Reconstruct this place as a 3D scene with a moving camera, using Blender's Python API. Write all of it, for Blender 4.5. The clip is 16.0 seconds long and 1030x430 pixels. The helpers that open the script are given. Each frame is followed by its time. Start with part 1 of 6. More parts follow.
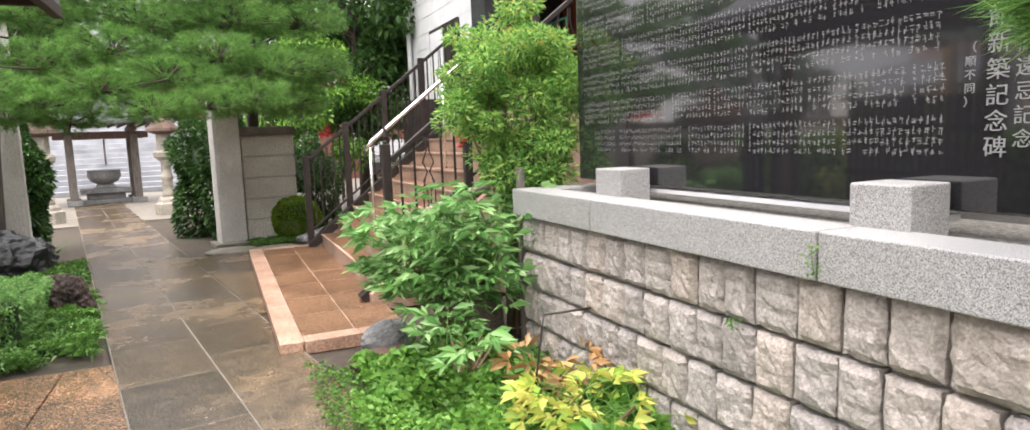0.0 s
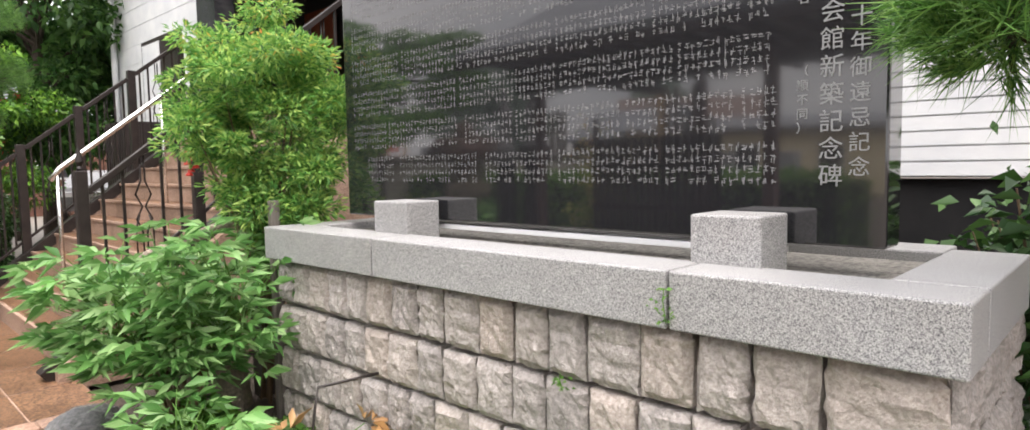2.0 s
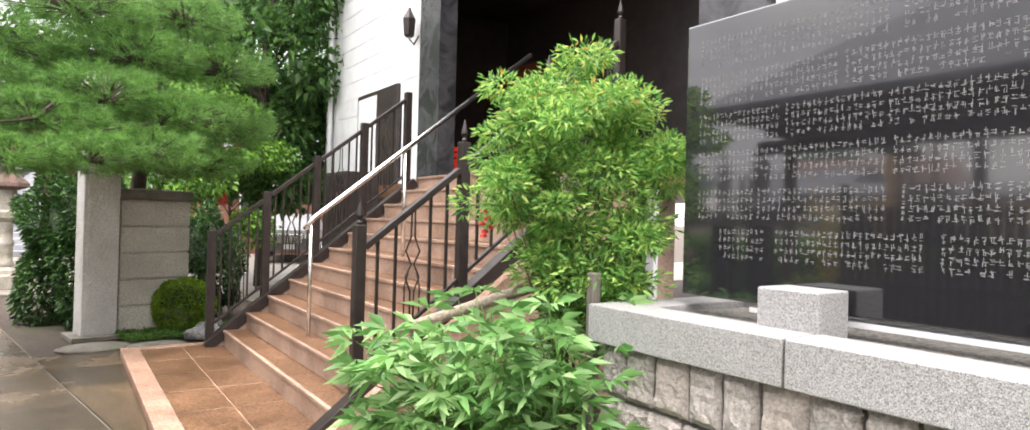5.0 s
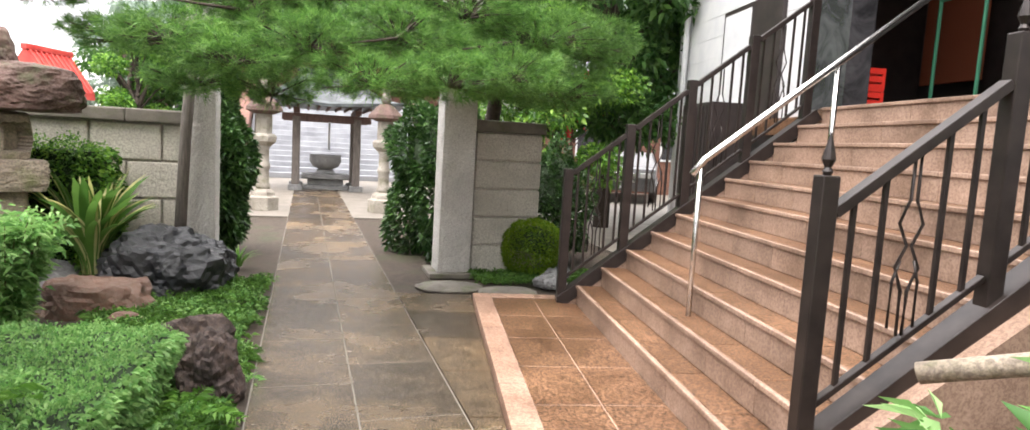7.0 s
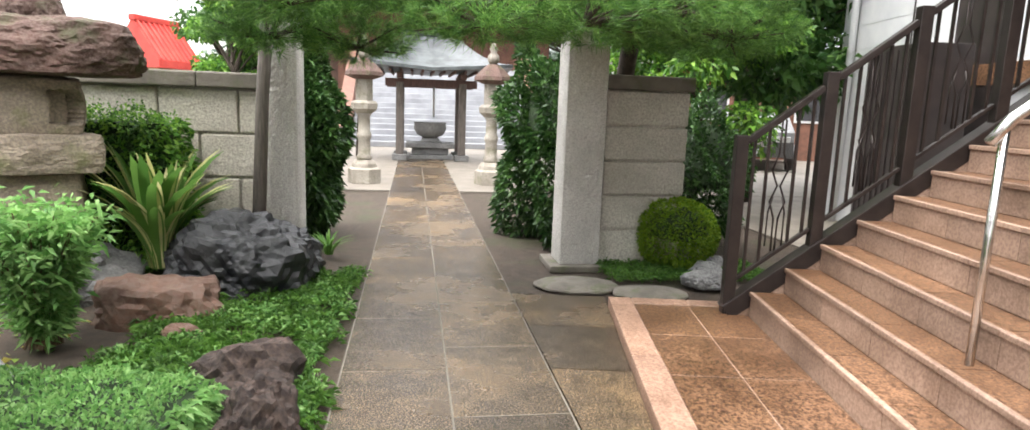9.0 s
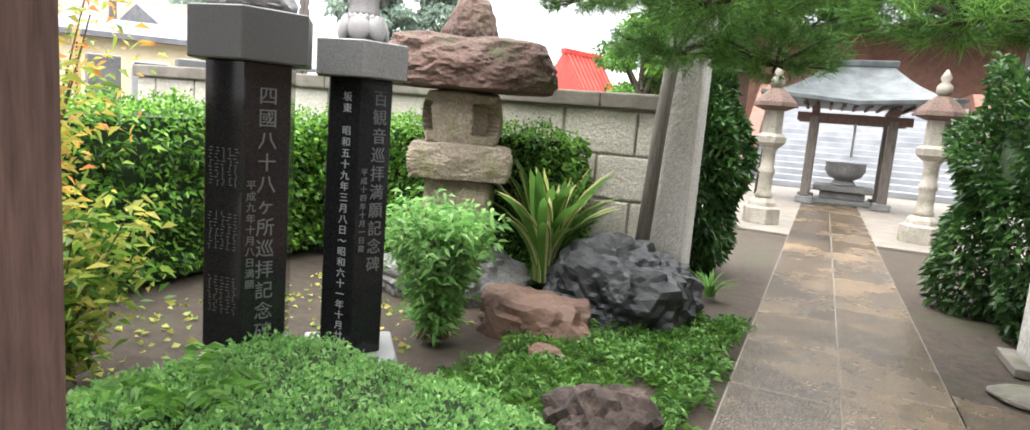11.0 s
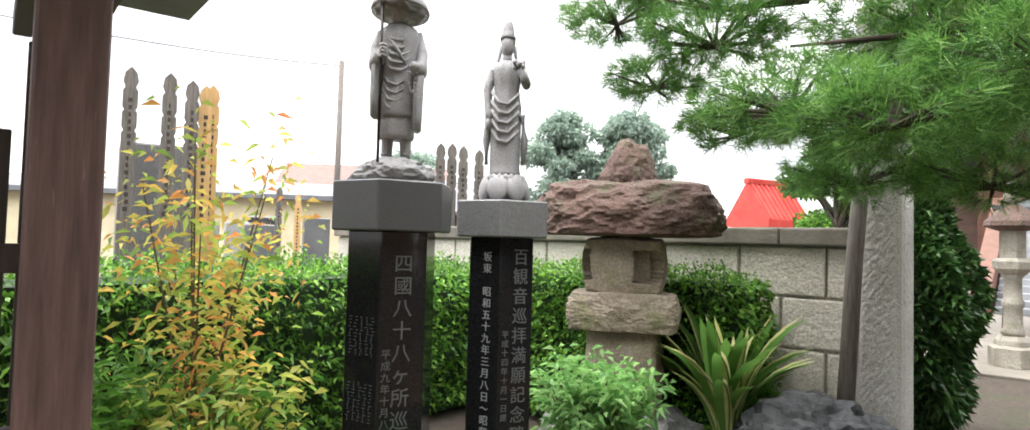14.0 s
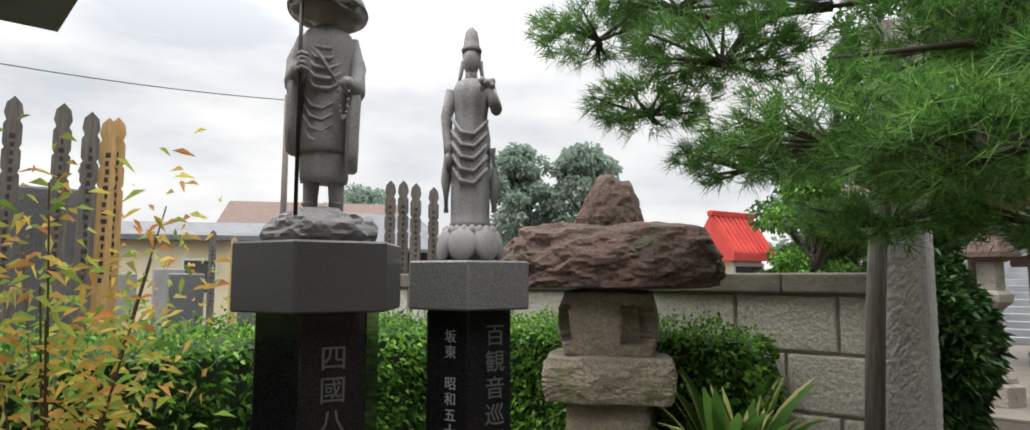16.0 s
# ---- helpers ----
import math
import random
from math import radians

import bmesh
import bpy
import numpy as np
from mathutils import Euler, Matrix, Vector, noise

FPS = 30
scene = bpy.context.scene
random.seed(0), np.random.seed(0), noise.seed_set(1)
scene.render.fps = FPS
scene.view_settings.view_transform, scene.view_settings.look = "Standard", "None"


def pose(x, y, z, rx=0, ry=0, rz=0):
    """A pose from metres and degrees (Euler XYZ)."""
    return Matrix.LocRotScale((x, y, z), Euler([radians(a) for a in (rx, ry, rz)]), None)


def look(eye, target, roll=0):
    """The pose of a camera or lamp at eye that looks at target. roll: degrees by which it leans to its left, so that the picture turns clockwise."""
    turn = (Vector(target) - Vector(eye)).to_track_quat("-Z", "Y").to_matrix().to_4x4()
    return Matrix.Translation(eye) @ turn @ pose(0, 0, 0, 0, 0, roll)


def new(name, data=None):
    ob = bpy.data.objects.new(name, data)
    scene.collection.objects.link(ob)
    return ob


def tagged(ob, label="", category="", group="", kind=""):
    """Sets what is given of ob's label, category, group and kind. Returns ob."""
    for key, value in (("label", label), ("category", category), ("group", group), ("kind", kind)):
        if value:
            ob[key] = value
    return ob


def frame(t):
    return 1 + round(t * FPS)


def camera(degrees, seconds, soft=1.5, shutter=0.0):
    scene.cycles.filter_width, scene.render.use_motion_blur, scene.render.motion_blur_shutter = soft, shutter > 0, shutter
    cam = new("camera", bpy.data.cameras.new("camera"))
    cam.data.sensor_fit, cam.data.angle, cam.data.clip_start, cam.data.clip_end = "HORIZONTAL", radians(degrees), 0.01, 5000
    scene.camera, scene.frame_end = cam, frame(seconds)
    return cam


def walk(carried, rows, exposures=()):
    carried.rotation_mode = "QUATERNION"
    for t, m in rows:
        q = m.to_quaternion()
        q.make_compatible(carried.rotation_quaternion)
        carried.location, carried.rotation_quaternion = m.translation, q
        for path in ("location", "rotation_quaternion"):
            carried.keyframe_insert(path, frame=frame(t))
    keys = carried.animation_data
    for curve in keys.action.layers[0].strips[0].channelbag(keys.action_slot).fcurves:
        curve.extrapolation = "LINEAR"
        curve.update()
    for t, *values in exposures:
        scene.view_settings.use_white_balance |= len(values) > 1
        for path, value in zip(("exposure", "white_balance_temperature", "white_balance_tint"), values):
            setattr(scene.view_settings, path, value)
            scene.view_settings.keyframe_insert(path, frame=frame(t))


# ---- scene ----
cam = camera(75.7, 16.0)
SKY, SUN = 5.4, 1.5
PATH = [
    (0, (2.051, 3.372, 1.424), (2.858, 5.187, 1.189), -2.1),
    (0.5, (2.225, 3.524, 1.399), (3.193, 5.259, 1.172), -1.4),
    (1, (2.236, 3.681, 1.404), (3.37, 5.315, 1.191), -1.1),
    (1.5, (2.19, 3.805, 1.406), (3.492, 5.312, 1.224), -1.3),
    (2, (2.186, 3.945, 1.384), (3.629, 5.323, 1.236), -1.0),
    (2.5, (2.217, 4.111, 1.399), (3.734, 5.409, 1.285), -0.9),
    (3, (2.146, 4.288, 1.425), (3.711, 5.531, 1.355), -0.9),
    (3.5, (2.008, 4.486, 1.424), (3.577, 5.727, 1.411), -0.8),
    (4, (1.927, 4.647, 1.435), (3.41, 5.988, 1.447), 0.3),
    (4.5, (2.102, 4.882, 1.468), (3.381, 6.42, 1.465), 0.6),
    (5, (1.813, 5.019, 1.454), (2.944, 6.669, 1.47), 1.5),
    (7.5, (1.886, 7.128, 1.436), (2.021, 9.109, 1.196), 2.7),
    (8, (1.771, 7.464, 1.38), (1.871, 9.445, 1.127), 2.2),
    (8.5, (1.788, 7.776, 1.393), (1.869, 9.751, 1.09), 1.8),
    (9, (1.738, 8.067, 1.406), (1.697, 10.04, 1.081), 2.1),
    (9.5, (1.562, 8.26, 1.379), (1.291, 10.214, 1.054), 3.1),
    (10, (1.53, 8.388, 1.326), (0.957, 10.279, 1.013), 3.9),
    (12.5, (1.652, 8.883, 1.34), (0.106, 10.14, 1.166), 3.2),
    (13, (1.609, 8.9, 1.394), (0.028, 10.122, 1.317), 2.8),
    (13.5, (1.59, 8.914, 1.408), (0.01, 10.14, 1.434), 1.9),
    (14, (1.57, 8.942, 1.425), (0.008, 10.19, 1.511), 1.5),
    (14.5, (1.531, 8.991, 1.461), (-0.012, 10.257, 1.582), 1.3),
    (15, (1.343, 9.057, 1.491), (-0.174, 10.352, 1.635), 0.8),
    (15.5, (1.146, 9.202, 1.517), (-0.338, 10.534, 1.672), 0.4),
    (16, (0.981, 9.338, 1.56), (-0.485, 10.686, 1.747), 0.1),
]
walk(cam, [(t, look(eye, target, roll)) for t, eye, target, roll in PATH], [(0, 0.70, 6850, 15), (1.5, 0.51, 6850, 15), (3, 0.56, 6850, 15), (5, 0.91, 6850, 15), (8.5, 0.81, 6800, 13), (10, 1.04, 6650, 10), (13, 0.86, 6650, 10), (14.5, 0.42, 6650, 10), (16, -0.36, 6700, 10)])

# ---------- light ----------
world = bpy.data.worlds.new("overcast_sky")
scene.world = world
world.use_nodes = True
wn, wl = world.node_tree.nodes, world.node_tree.links
wn.clear()
w_out = wn.new("ShaderNodeOutputWorld")
w_bg = wn.new("ShaderNodeBackground")
w_sky = wn.new("ShaderNodeTexSky")
w_sky.sky_type = "NISHITA"
w_sky.sun_disc = False
w_sky.sun_elevation = radians(55)
w_sky.sun_rotation = radians(200)
w_mul = wn.new("ShaderNodeMix")
w_mul.data_type = "RGBA"
w_mul.blend_type = "MULTIPLY"
w_mul.inputs[0].default_value = 1.0
w_mul.inputs[7].default_value = (0.1, 0.1, 0.1, 1)
w_co = wn.new("ShaderNodeTexCoord")
w_map = wn.new("ShaderNodeMapping")
w_map.inputs["Scale"].default_value = (1.6, 1.6, 5.0)
w_noise = wn.new("ShaderNodeTexNoise")
w_noise.inputs["Scale"].default_value = 1.7
w_noise.inputs["Detail"].default_value = 6
w_noise.inputs["Roughness"].default_value = 0.55
w_ramp = wn.new("ShaderNodeValToRGB")
w_ramp.color_ramp.elements[0].position = 0.33
w_ramp.color_ramp.elements[0].color = (0.62, 0.655, 0.71, 1)
w_ramp.color_ramp.elements[1].position = 0.66
w_ramp.color_ramp.elements[1].color = (1.0, 1.0, 1.0, 1)
w_mix = wn.new("ShaderNodeMix")
w_mix.data_type = "RGBA"
w_mix.inputs[0].default_value = 0.92
wl.new(w_sky.outputs[0], w_mul.inputs[6])
wl.new(w_co.outputs["Generated"], w_map.inputs[0])
wl.new(w_map.outputs[0], w_noise.inputs["Vector"])
wl.new(w_noise.outputs["Fac"], w_ramp.inputs[0])
wl.new(w_mul.outputs[2], w_mix.inputs[6])
wl.new(w_ramp.outputs[0], w_mix.inputs[7])
w_sep = wn.new("ShaderNodeSeparateXYZ")
w_rise = wn.new("ShaderNodeMapRange")
w_rise.interpolation_type = "SMOOTHSTEP"
for i, v in enumerate((0.22, 0.95, 0.27, 1.12)):
    w_rise.inputs[1 + i].default_value = v
w_zen = wn.new("ShaderNodeMix")
w_zen.data_type = "RGBA"
w_zen.blend_type = "MULTIPLY"
w_zen.inputs[0].default_value = 1.0
wl.new(w_co.outputs["Generated"], w_sep.inputs[0])
wl.new(w_sep.outputs[2], w_rise.inputs[0])
wl.new(w_mix.outputs[2], w_zen.inputs[6])
wl.new(w_rise.outputs[0], w_zen.inputs[7])
wl.new(w_zen.outputs[2], w_bg.inputs[0])
w_bg.inputs[1].default_value = SKY
wl.new(w_bg.outputs[0], w_out.inputs[0])
sun_data = bpy.data.lights.new("sun", "SUN")
sun_data.energy = SUN
sun_data.angle = radians(25)
sun_data.color = (1.0, 0.96, 0.9)
sun = new("sun", sun_data)
sun.matrix_world = look((0, 0, 20), (3.5, 7.0, 0))


# ---------- materials ----------
class Mat:
    """A node material being put together."""

    def __init__(self, name):
        self.m = bpy.data.materials.new(name)
        self.m.use_nodes = True
        self.n, self.l = self.m.node_tree.nodes, self.m.node_tree.links
        self.b = self.n["Principled BSDF"]
        self.co = self.n.new("ShaderNodeNewGeometry").outputs["Position"]

    def noise(self, scale, detail=4.0, rough=0.55, stretch=None, distortion=0.0):
        t = self.n.new("ShaderNodeTexNoise")
        t.inputs["Scale"].default_value = scale
        t.inputs["Detail"].default_value = detail
        t.inputs["Roughness"].default_value = rough
        t.inputs["Distortion"].default_value = distortion
        src = self.co
        if stretch:
            mp = self.n.new("ShaderNodeMapping")
            mp.inputs["Scale"].default_value = stretch
            self.l.new(src, mp.inputs[0])
            src = mp.outputs[0]
        self.l.new(src, t.inputs["Vector"])
        return t.outputs["Fac"]

    def voronoi(self, scale, feature="F1"):
        t = self.n.new("ShaderNodeTexVoronoi")
        t.inputs["Scale"].default_value = scale
        t.feature = feature
        self.l.new(self.co, t.inputs["Vector"])
        return t.outputs["Distance"]

    def ramp(self, fac, *stops):
        r = self.n.new("ShaderNodeValToRGB")
        while len(r.color_ramp.elements) < len(stops):
            r.color_ramp.elements.new(0.5)
        for e, (p, c) in zip(r.color_ramp.elements, stops):
            e.position = p
            e.color = (*c, 1) if len(c) == 3 else c
        self.l.new(fac, r.inputs[0])
        return r.outputs[0]

    def mix(self, fac, a, b, mode="MIX"):
        x = self.n.new("ShaderNodeMix")
        x.data_type, x.blend_type = "RGBA", mode
        for sock, v in ((x.inputs[0], fac), (x.inputs[6], a), (x.inputs[7], b)):
            if isinstance(v, bpy.types.NodeSocket):
                self.l.new(v, sock)
            else:
                sock.default_value = v if isinstance(v, float) else (*v, 1)
        return x.outputs[2]

    def island(self):
        return self.n.new("ShaderNodeNewGeometry").outputs["Random Per Island"]

    def random(self):
        return self.n.new("ShaderNodeObjectInfo").outputs["Random"]

    def set(self, color=None, rough=None, metal=0.0, bump=None, strength=0.3, dist=0.01, spec=None, coat=0.0):
        if color is not None:
            if isinstance(color, bpy.types.NodeSocket):
                self.l.new(color, self.b.inputs["Base Color"])
            else:
                self.b.inputs["Base Color"].default_value = (*color, 1)
        if rough is not None:
            if isinstance(rough, bpy.types.NodeSocket):
                self.l.new(rough, self.b.inputs["Roughness"])
            else:
                self.b.inputs["Roughness"].default_value = rough
        self.b.inputs["Metallic"].default_value = metal
        if spec is not None:
            self.b.inputs["Specular IOR Level"].default_value = spec
        if coat:
            self.b.inputs["Coat Weight"].default_value = coat
        if bump is not None:
            bm_ = self.n.new("ShaderNodeBump")
            bm_.inputs["Strength"].default_value = strength
            bm_.inputs["Distance"].default_value = dist
            self.l.new(bump, bm_.inputs["Height"])
            self.l.new(bm_.outputs[0], self.b.inputs["Normal"])
        return self.m


def stone_mat(name, dark, light, speck=None, speck_scale=160.0, rough=0.75, patch=2.5, moss=None, bump=0.4, vary=0.0):
    m = Mat(name)
    c = m.ramp(m.noise(patch, 5), (0.3, dark), (0.7, light))
    if speck:
        f = m.ramp(m.noise(speck_scale, 2, 0.6), (0.40, (0, 0, 0)), (0.60, (0.7, 0.7, 0.7)))
        c = m.mix(f, c, speck)
    if moss:
        f = m.ramp(m.noise(4.5, 6, 0.65), (0.52, (0, 0, 0)), (0.68, (0.8, 0.8, 0.8)))
        c = m.mix(f, c, moss)
    if vary:
        c = m.mix(vary, c, m.ramp(m.random(), (0.0, (0.25, 0.23, 0.22)), (0.5, (0.5, 0.46, 0.42)), (1.0, (0.62, 0.50, 0.40))), "MIX")
    return m.set(c, rough, bump=m.noise(28, 8, 0.65), strength=bump, dist=0.02)


def leaf_mat(name, *cols, rough=0.5, trans=0.45):
    m = Mat(name)
    stops = [(i / max(1, len(cols) - 1), c) for i, c in enumerate(cols)]
    c = m.ramp(m.island(), *stops)
    patch = m.ramp(m.noise(3.0, 3), (0.3, (0.74, 0.74, 0.72)), (0.7, (1.2, 1.2, 1.12)))
    c = m.mix(1.0, c, patch, "MULTIPLY")
    m.set(c, rough, spec=0.35)
    tr = m.n.new("ShaderNodeBsdfTranslucent")
    m.l.new(c, tr.inputs[0])
    sh = m.n.new("ShaderNodeMixShader")
    sh.inputs[0].default_value = trans
    m.l.new(m.b.outputs[0], sh.inputs[1])
    m.l.new(tr.outputs[0], sh.inputs[2])
    m.l.new(sh.outputs[0], m.n["Material Output"].inputs[0])
    return m.m


def make_granite(name, base, dark, light, rough):
    m = Mat(name)
    c = m.ramp(m.noise(300, 3, 0.7), (0.36, dark), (0.47, base), (0.66, light))
    c = m.mix(0.55, c, m.ramp(m.noise(2.2, 5), (0.3, (0.72, 0.70, 0.66)), (0.75, (1.0, 1.0, 1.0))), "MULTIPLY")
    return m.set(c, rough, bump=m.noise(220, 2), strength=0.12, dist=0.002)


granite = make_granite("grey_granite", (0.245, 0.245, 0.25), (0.06, 0.06, 0.065), (0.52, 0.515, 0.50), 0.5)
granite_rough = stone_mat("split_granite", (0.27, 0.245, 0.23), (0.45, 0.405, 0.375), (0.15, 0.135, 0.125), 75, 0.85, 3.5, bump=1.0, vary=0.28)


def make_polished(name, gloss, coat=0.0):
    m = Mat(name)
    c = m.ramp(m.noise(260, 2), (0.4, (0.006, 0.006, 0.007)), (0.75, (0.035, 0.035, 0.038)))
    r = m.ramp(m.noise(1.6, 6, 0.6), (0.3, (0.03, 0.03, 0.03)), (0.75, (0.10, 0.10, 0.10)))
    return m.set(c, r, spec=gloss, coat=coat)


black_granite = make_polished("polished_black_granite", 1.0, 0.6)
stele_granite = make_polished("polished_black_stele_granite", 0.28)
engraved = Mat("engraved_white").set((0.38, 0.38, 0.37), 0.8)
engraved_mid = Mat("engraved_pale_grey").set((0.22, 0.22, 0.218), 0.8)
engraved_faint = Mat("engraved_faint").set((0.115, 0.12, 0.12), 0.8)
engraved_title = Mat("engraved_title_grey").set((0.19, 0.195, 0.195), 0.8)
engraved_dim = Mat("engraved_grey").set((0.34, 0.35, 0.35), 0.8)


def make_paving(name, tint):
    m = Mat(name)
    c = m.ramp(m.noise(105, 3, 0.8), (0.38, (0.022, 0.020, 0.017)), (0.52, (0.058, 0.052, 0.043)), (0.62, (0.20, 0.185, 0.15)))
    tone = m.ramp(m.random(), (0.0, (0.72, 0.72, 0.72)), (0.5, (0.95, 0.93, 0.9)), (1.0, (1.25, 1.18, 1.06)))
    c = m.mix(1.0, c, tone, "MULTIPLY")
    dry = m.ramp(m.noise(0.9, 6, 0.62), (0.46, (0, 0, 0)), (0.76, (1, 1, 1)))
    c = m.mix(dry, c, m.mix(1.0, c, (2.6, 2.35, 1.9), "MULTIPLY"))
    fine = m.ramp(m.noise(7, 7, 0.72), (0.3, (0.55, 0.55, 0.56)), (0.7, (1.2, 1.17, 1.1)))
    c = m.mix(1.0, c, fine, "MULTIPLY")
    c = m.mix(1.0, c, tint, "MULTIPLY")
    wet = m.ramp(m.noise(2.3, 6, 0.65), (0.35, (0.07, 0.07, 0.07)), (0.65, (0.24, 0.24, 0.24)))
    r = m.mix(dry, wet, (0.55, 0.55, 0.55))
    return m.set(c, r, bump=m.noise(150, 3, 0.7), strength=0.45, dist=0.005)


joint_mortar = stone_mat("pale_joint_mortar", (0.12, 0.11, 0.09), (0.22, 0.20, 0.165), (0.10, 0.09, 0.07), 90, 0.8, 4, bump=0.5)
paving = make_paving("wet_paving_slab", (1.13, 0.96, 0.83))
paving_red = make_paving("worn_reddish_slab", (2.6, 1.75, 1.3))


def make_tile(name, a, b, rough=0.45):
    m = Mat(name)
    c = m.ramp(m.noise(55, 5, 0.85), (0.43, a), (0.57, b))
    c = m.mix(0.8, c, m.ramp(m.random(), (0, (0.82, 0.8, 0.78)), (1, (1.08, 1.04, 1.0))), "MULTIPLY")
    st = m.ramp(m.noise(1.7, 6, 0.65), (0.34, (0.42, 0.38, 0.34)), (0.6, (1, 1, 1)))
    c = m.mix(0.85, c, st, "MULTIPLY")
    return m.set(c, rough, bump=m.noise(70, 4, 0.75), strength=0.35, dist=0.004)


tile_red = make_tile("terracotta_tile", (0.045, 0.021, 0.012), (0.31, 0.175, 0.10), 0.32)
tile_riser = make_tile("pink_granite_riser", (0.27, 0.18, 0.135), (0.43, 0.305, 0.235), 0.5)
tile_edge = make_tile("pink_granite_border", (0.29, 0.17, 0.12), (0.52, 0.345, 0.255), 0.5)


def make_soil():
    m = Mat("damp_soil")
    c = m.ramp(m.noise(14, 8, 0.7), (0.3, (0.030, 0.022, 0.016)), (0.7, (0.085, 0.062, 0.044)))
    g = m.ramp(m.noise(1.3, 5), (0.55, (0, 0, 0)), (0.7, (0.7, 0.7, 0.7)))
    c = m.mix(g, c, (0.045, 0.06, 0.022))
    return m.set(c, 0.9, bump=m.noise(30, 8, 0.75), strength=0.8, dist=0.03)


soil = make_soil()


def make_court():
    m = Mat("courtyard_concrete")
    c = m.ramp(m.noise(3, 8, 0.65), (0.3, (0.13, 0.112, 0.092)), (0.7, (0.225, 0.20, 0.168)))
    return m.set(c, 0.7, bump=m.noise(40, 6), strength=0.3)


court = make_court()
gravel_mat = stone_mat("grey_gravel", (0.09, 0.085, 0.075), (0.2, 0.19, 0.17), (0.3, 0.28, 0.25), 60, 0.9, 12, bump=1.0)
concrete_block = stone_mat("rough_wall_block", (0.42, 0.39, 0.33), (0.66, 0.63, 0.55), (0.34, 0.315, 0.27), 60, 0.9, 1.6, bump=1.0)
cope_stone = stone_mat("mossy_coping", (0.10, 0.09, 0.075), (0.2, 0.18, 0.15), None, 1, 0.9, 5, moss=(0.09, 0.11, 0.045), bump=0.5)
pillar_stone = stone_mat("pillar_granite", (0.46, 0.445, 0.41), (0.68, 0.66, 0.62), (0.30, 0.285, 0.265), 110, 0.8, 2.2, bump=0.6)
rock_dark = stone_mat("blue_black_rock", (0.005, 0.0055, 0.007), (0.018, 0.020, 0.024), (0.045, 0.046, 0.048), 7, 0.3, 5, bump=0.7)
rock_red = stone_mat("rust_rock", (0.06, 0.028, 0.019), (0.165, 0.085, 0.056), (0.14, 0.095, 0.072), 30, 0.6, 4, bump=0.8)
rock_lava = stone_mat("lava_rock", (0.035, 0.026, 0.022), (0.11, 0.075, 0.06), (0.02, 0.015, 0.014), 35, 0.95, 6, bump=1.0)
rock_cap = stone_mat("dark_red_rock", (0.045, 0.025, 0.021), (0.14, 0.075, 0.06), (0.17, 0.12, 0.10), 50, 0.9, 4, moss=(0.09, 0.10, 0.05), bump=1.0)
rock_tan = stone_mat("tan_sandstone", (0.25, 0.20, 0.15), (0.42, 0.35, 0.27), (0.18, 0.15, 0.12), 60, 0.9, 3, moss=(0.16, 0.17, 0.07), bump=0.7)
rock_grey = stone_mat("grey_garden_stone", (0.14, 0.14, 0.14), (0.30, 0.30, 0.29), (0.1, 0.1, 0.1), 50, 0.75, 4, bump=0.6)
statue_stone = stone_mat("statue_granite", (0.17, 0.165, 0.165), (0.29, 0.28, 0.28), (0.36, 0.35, 0.35), 170, 0.7, 4, bump=0.15)
cap_granite = make_granite("dark_grey_granite", (0.17, 0.17, 0.175), (0.06, 0.06, 0.065), (0.36, 0.36, 0.36), 0.42)
cap_smooth = make_granite("smooth_dark_granite", (0.085, 0.085, 0.088), (0.06, 0.06, 0.062), (0.12, 0.12, 0.12), 0.35)


def wood_mat(name, a, b, stretch=(14, 14, 1.2), rough=0.7, scratch=None):
    m = Mat(name)
    c = m.ramp(m.noise(4, 6, 0.65, stretch), (0.3, a), (0.7, b))
    if scratch:
        c = m.mix(m.ramp(m.noise(9, 4, 0.6, (9, 9, 0.7)), (0.66, (0, 0, 0)), (0.72, (0.55, 0.55, 0.55))), c, scratch)
    return m.set(c, rough, bump=m.noise(7, 5, 0.6, stretch), strength=0.4, dist=0.006)


wood_brown = wood_mat("reddish_brown_timber", (0.065, 0.036, 0.032), (0.17, 0.10, 0.084), scratch=(0.36, 0.30, 0.27))
wood_dark = wood_mat("dark_timber", (0.02, 0.013, 0.011), (0.055, 0.036, 0.03))
wood_grey = wood_mat("weathered_grey_wood", (0.07, 0.058, 0.05), (0.19, 0.165, 0.145))
wood_new = wood_mat("fresh_yellow_wood", (0.42, 0.24, 0.09), (0.60, 0.38, 0.17))
bark = wood_mat("bark", (0.022, 0.016, 0.012), (0.07, 0.052, 0.038), (6, 6, 2), 0.95)
stem_mat = wood_mat("brown_stem", (0.08, 0.05, 0.03), (0.17, 0.11, 0.06), (6, 6, 2), 0.8)
iron = Mat("bronze_brown_metal")
iron.set(iron.ramp(iron.noise(9, 5), (0.3, (0.014, 0.010, 0.009)), (0.7, (0.034, 0.025, 0.022))), 0.42, 0.3)
iron = iron.m
steel = Mat("brushed_steel")
steel.set(steel.ramp(steel.noise(30, 3), (0.3, (0.55, 0.54, 0.52)), (0.7, (0.75, 0.74, 0.72))), 0.25, 1.0)
steel = steel.m
white_wall = Mat("white_wall_tile")
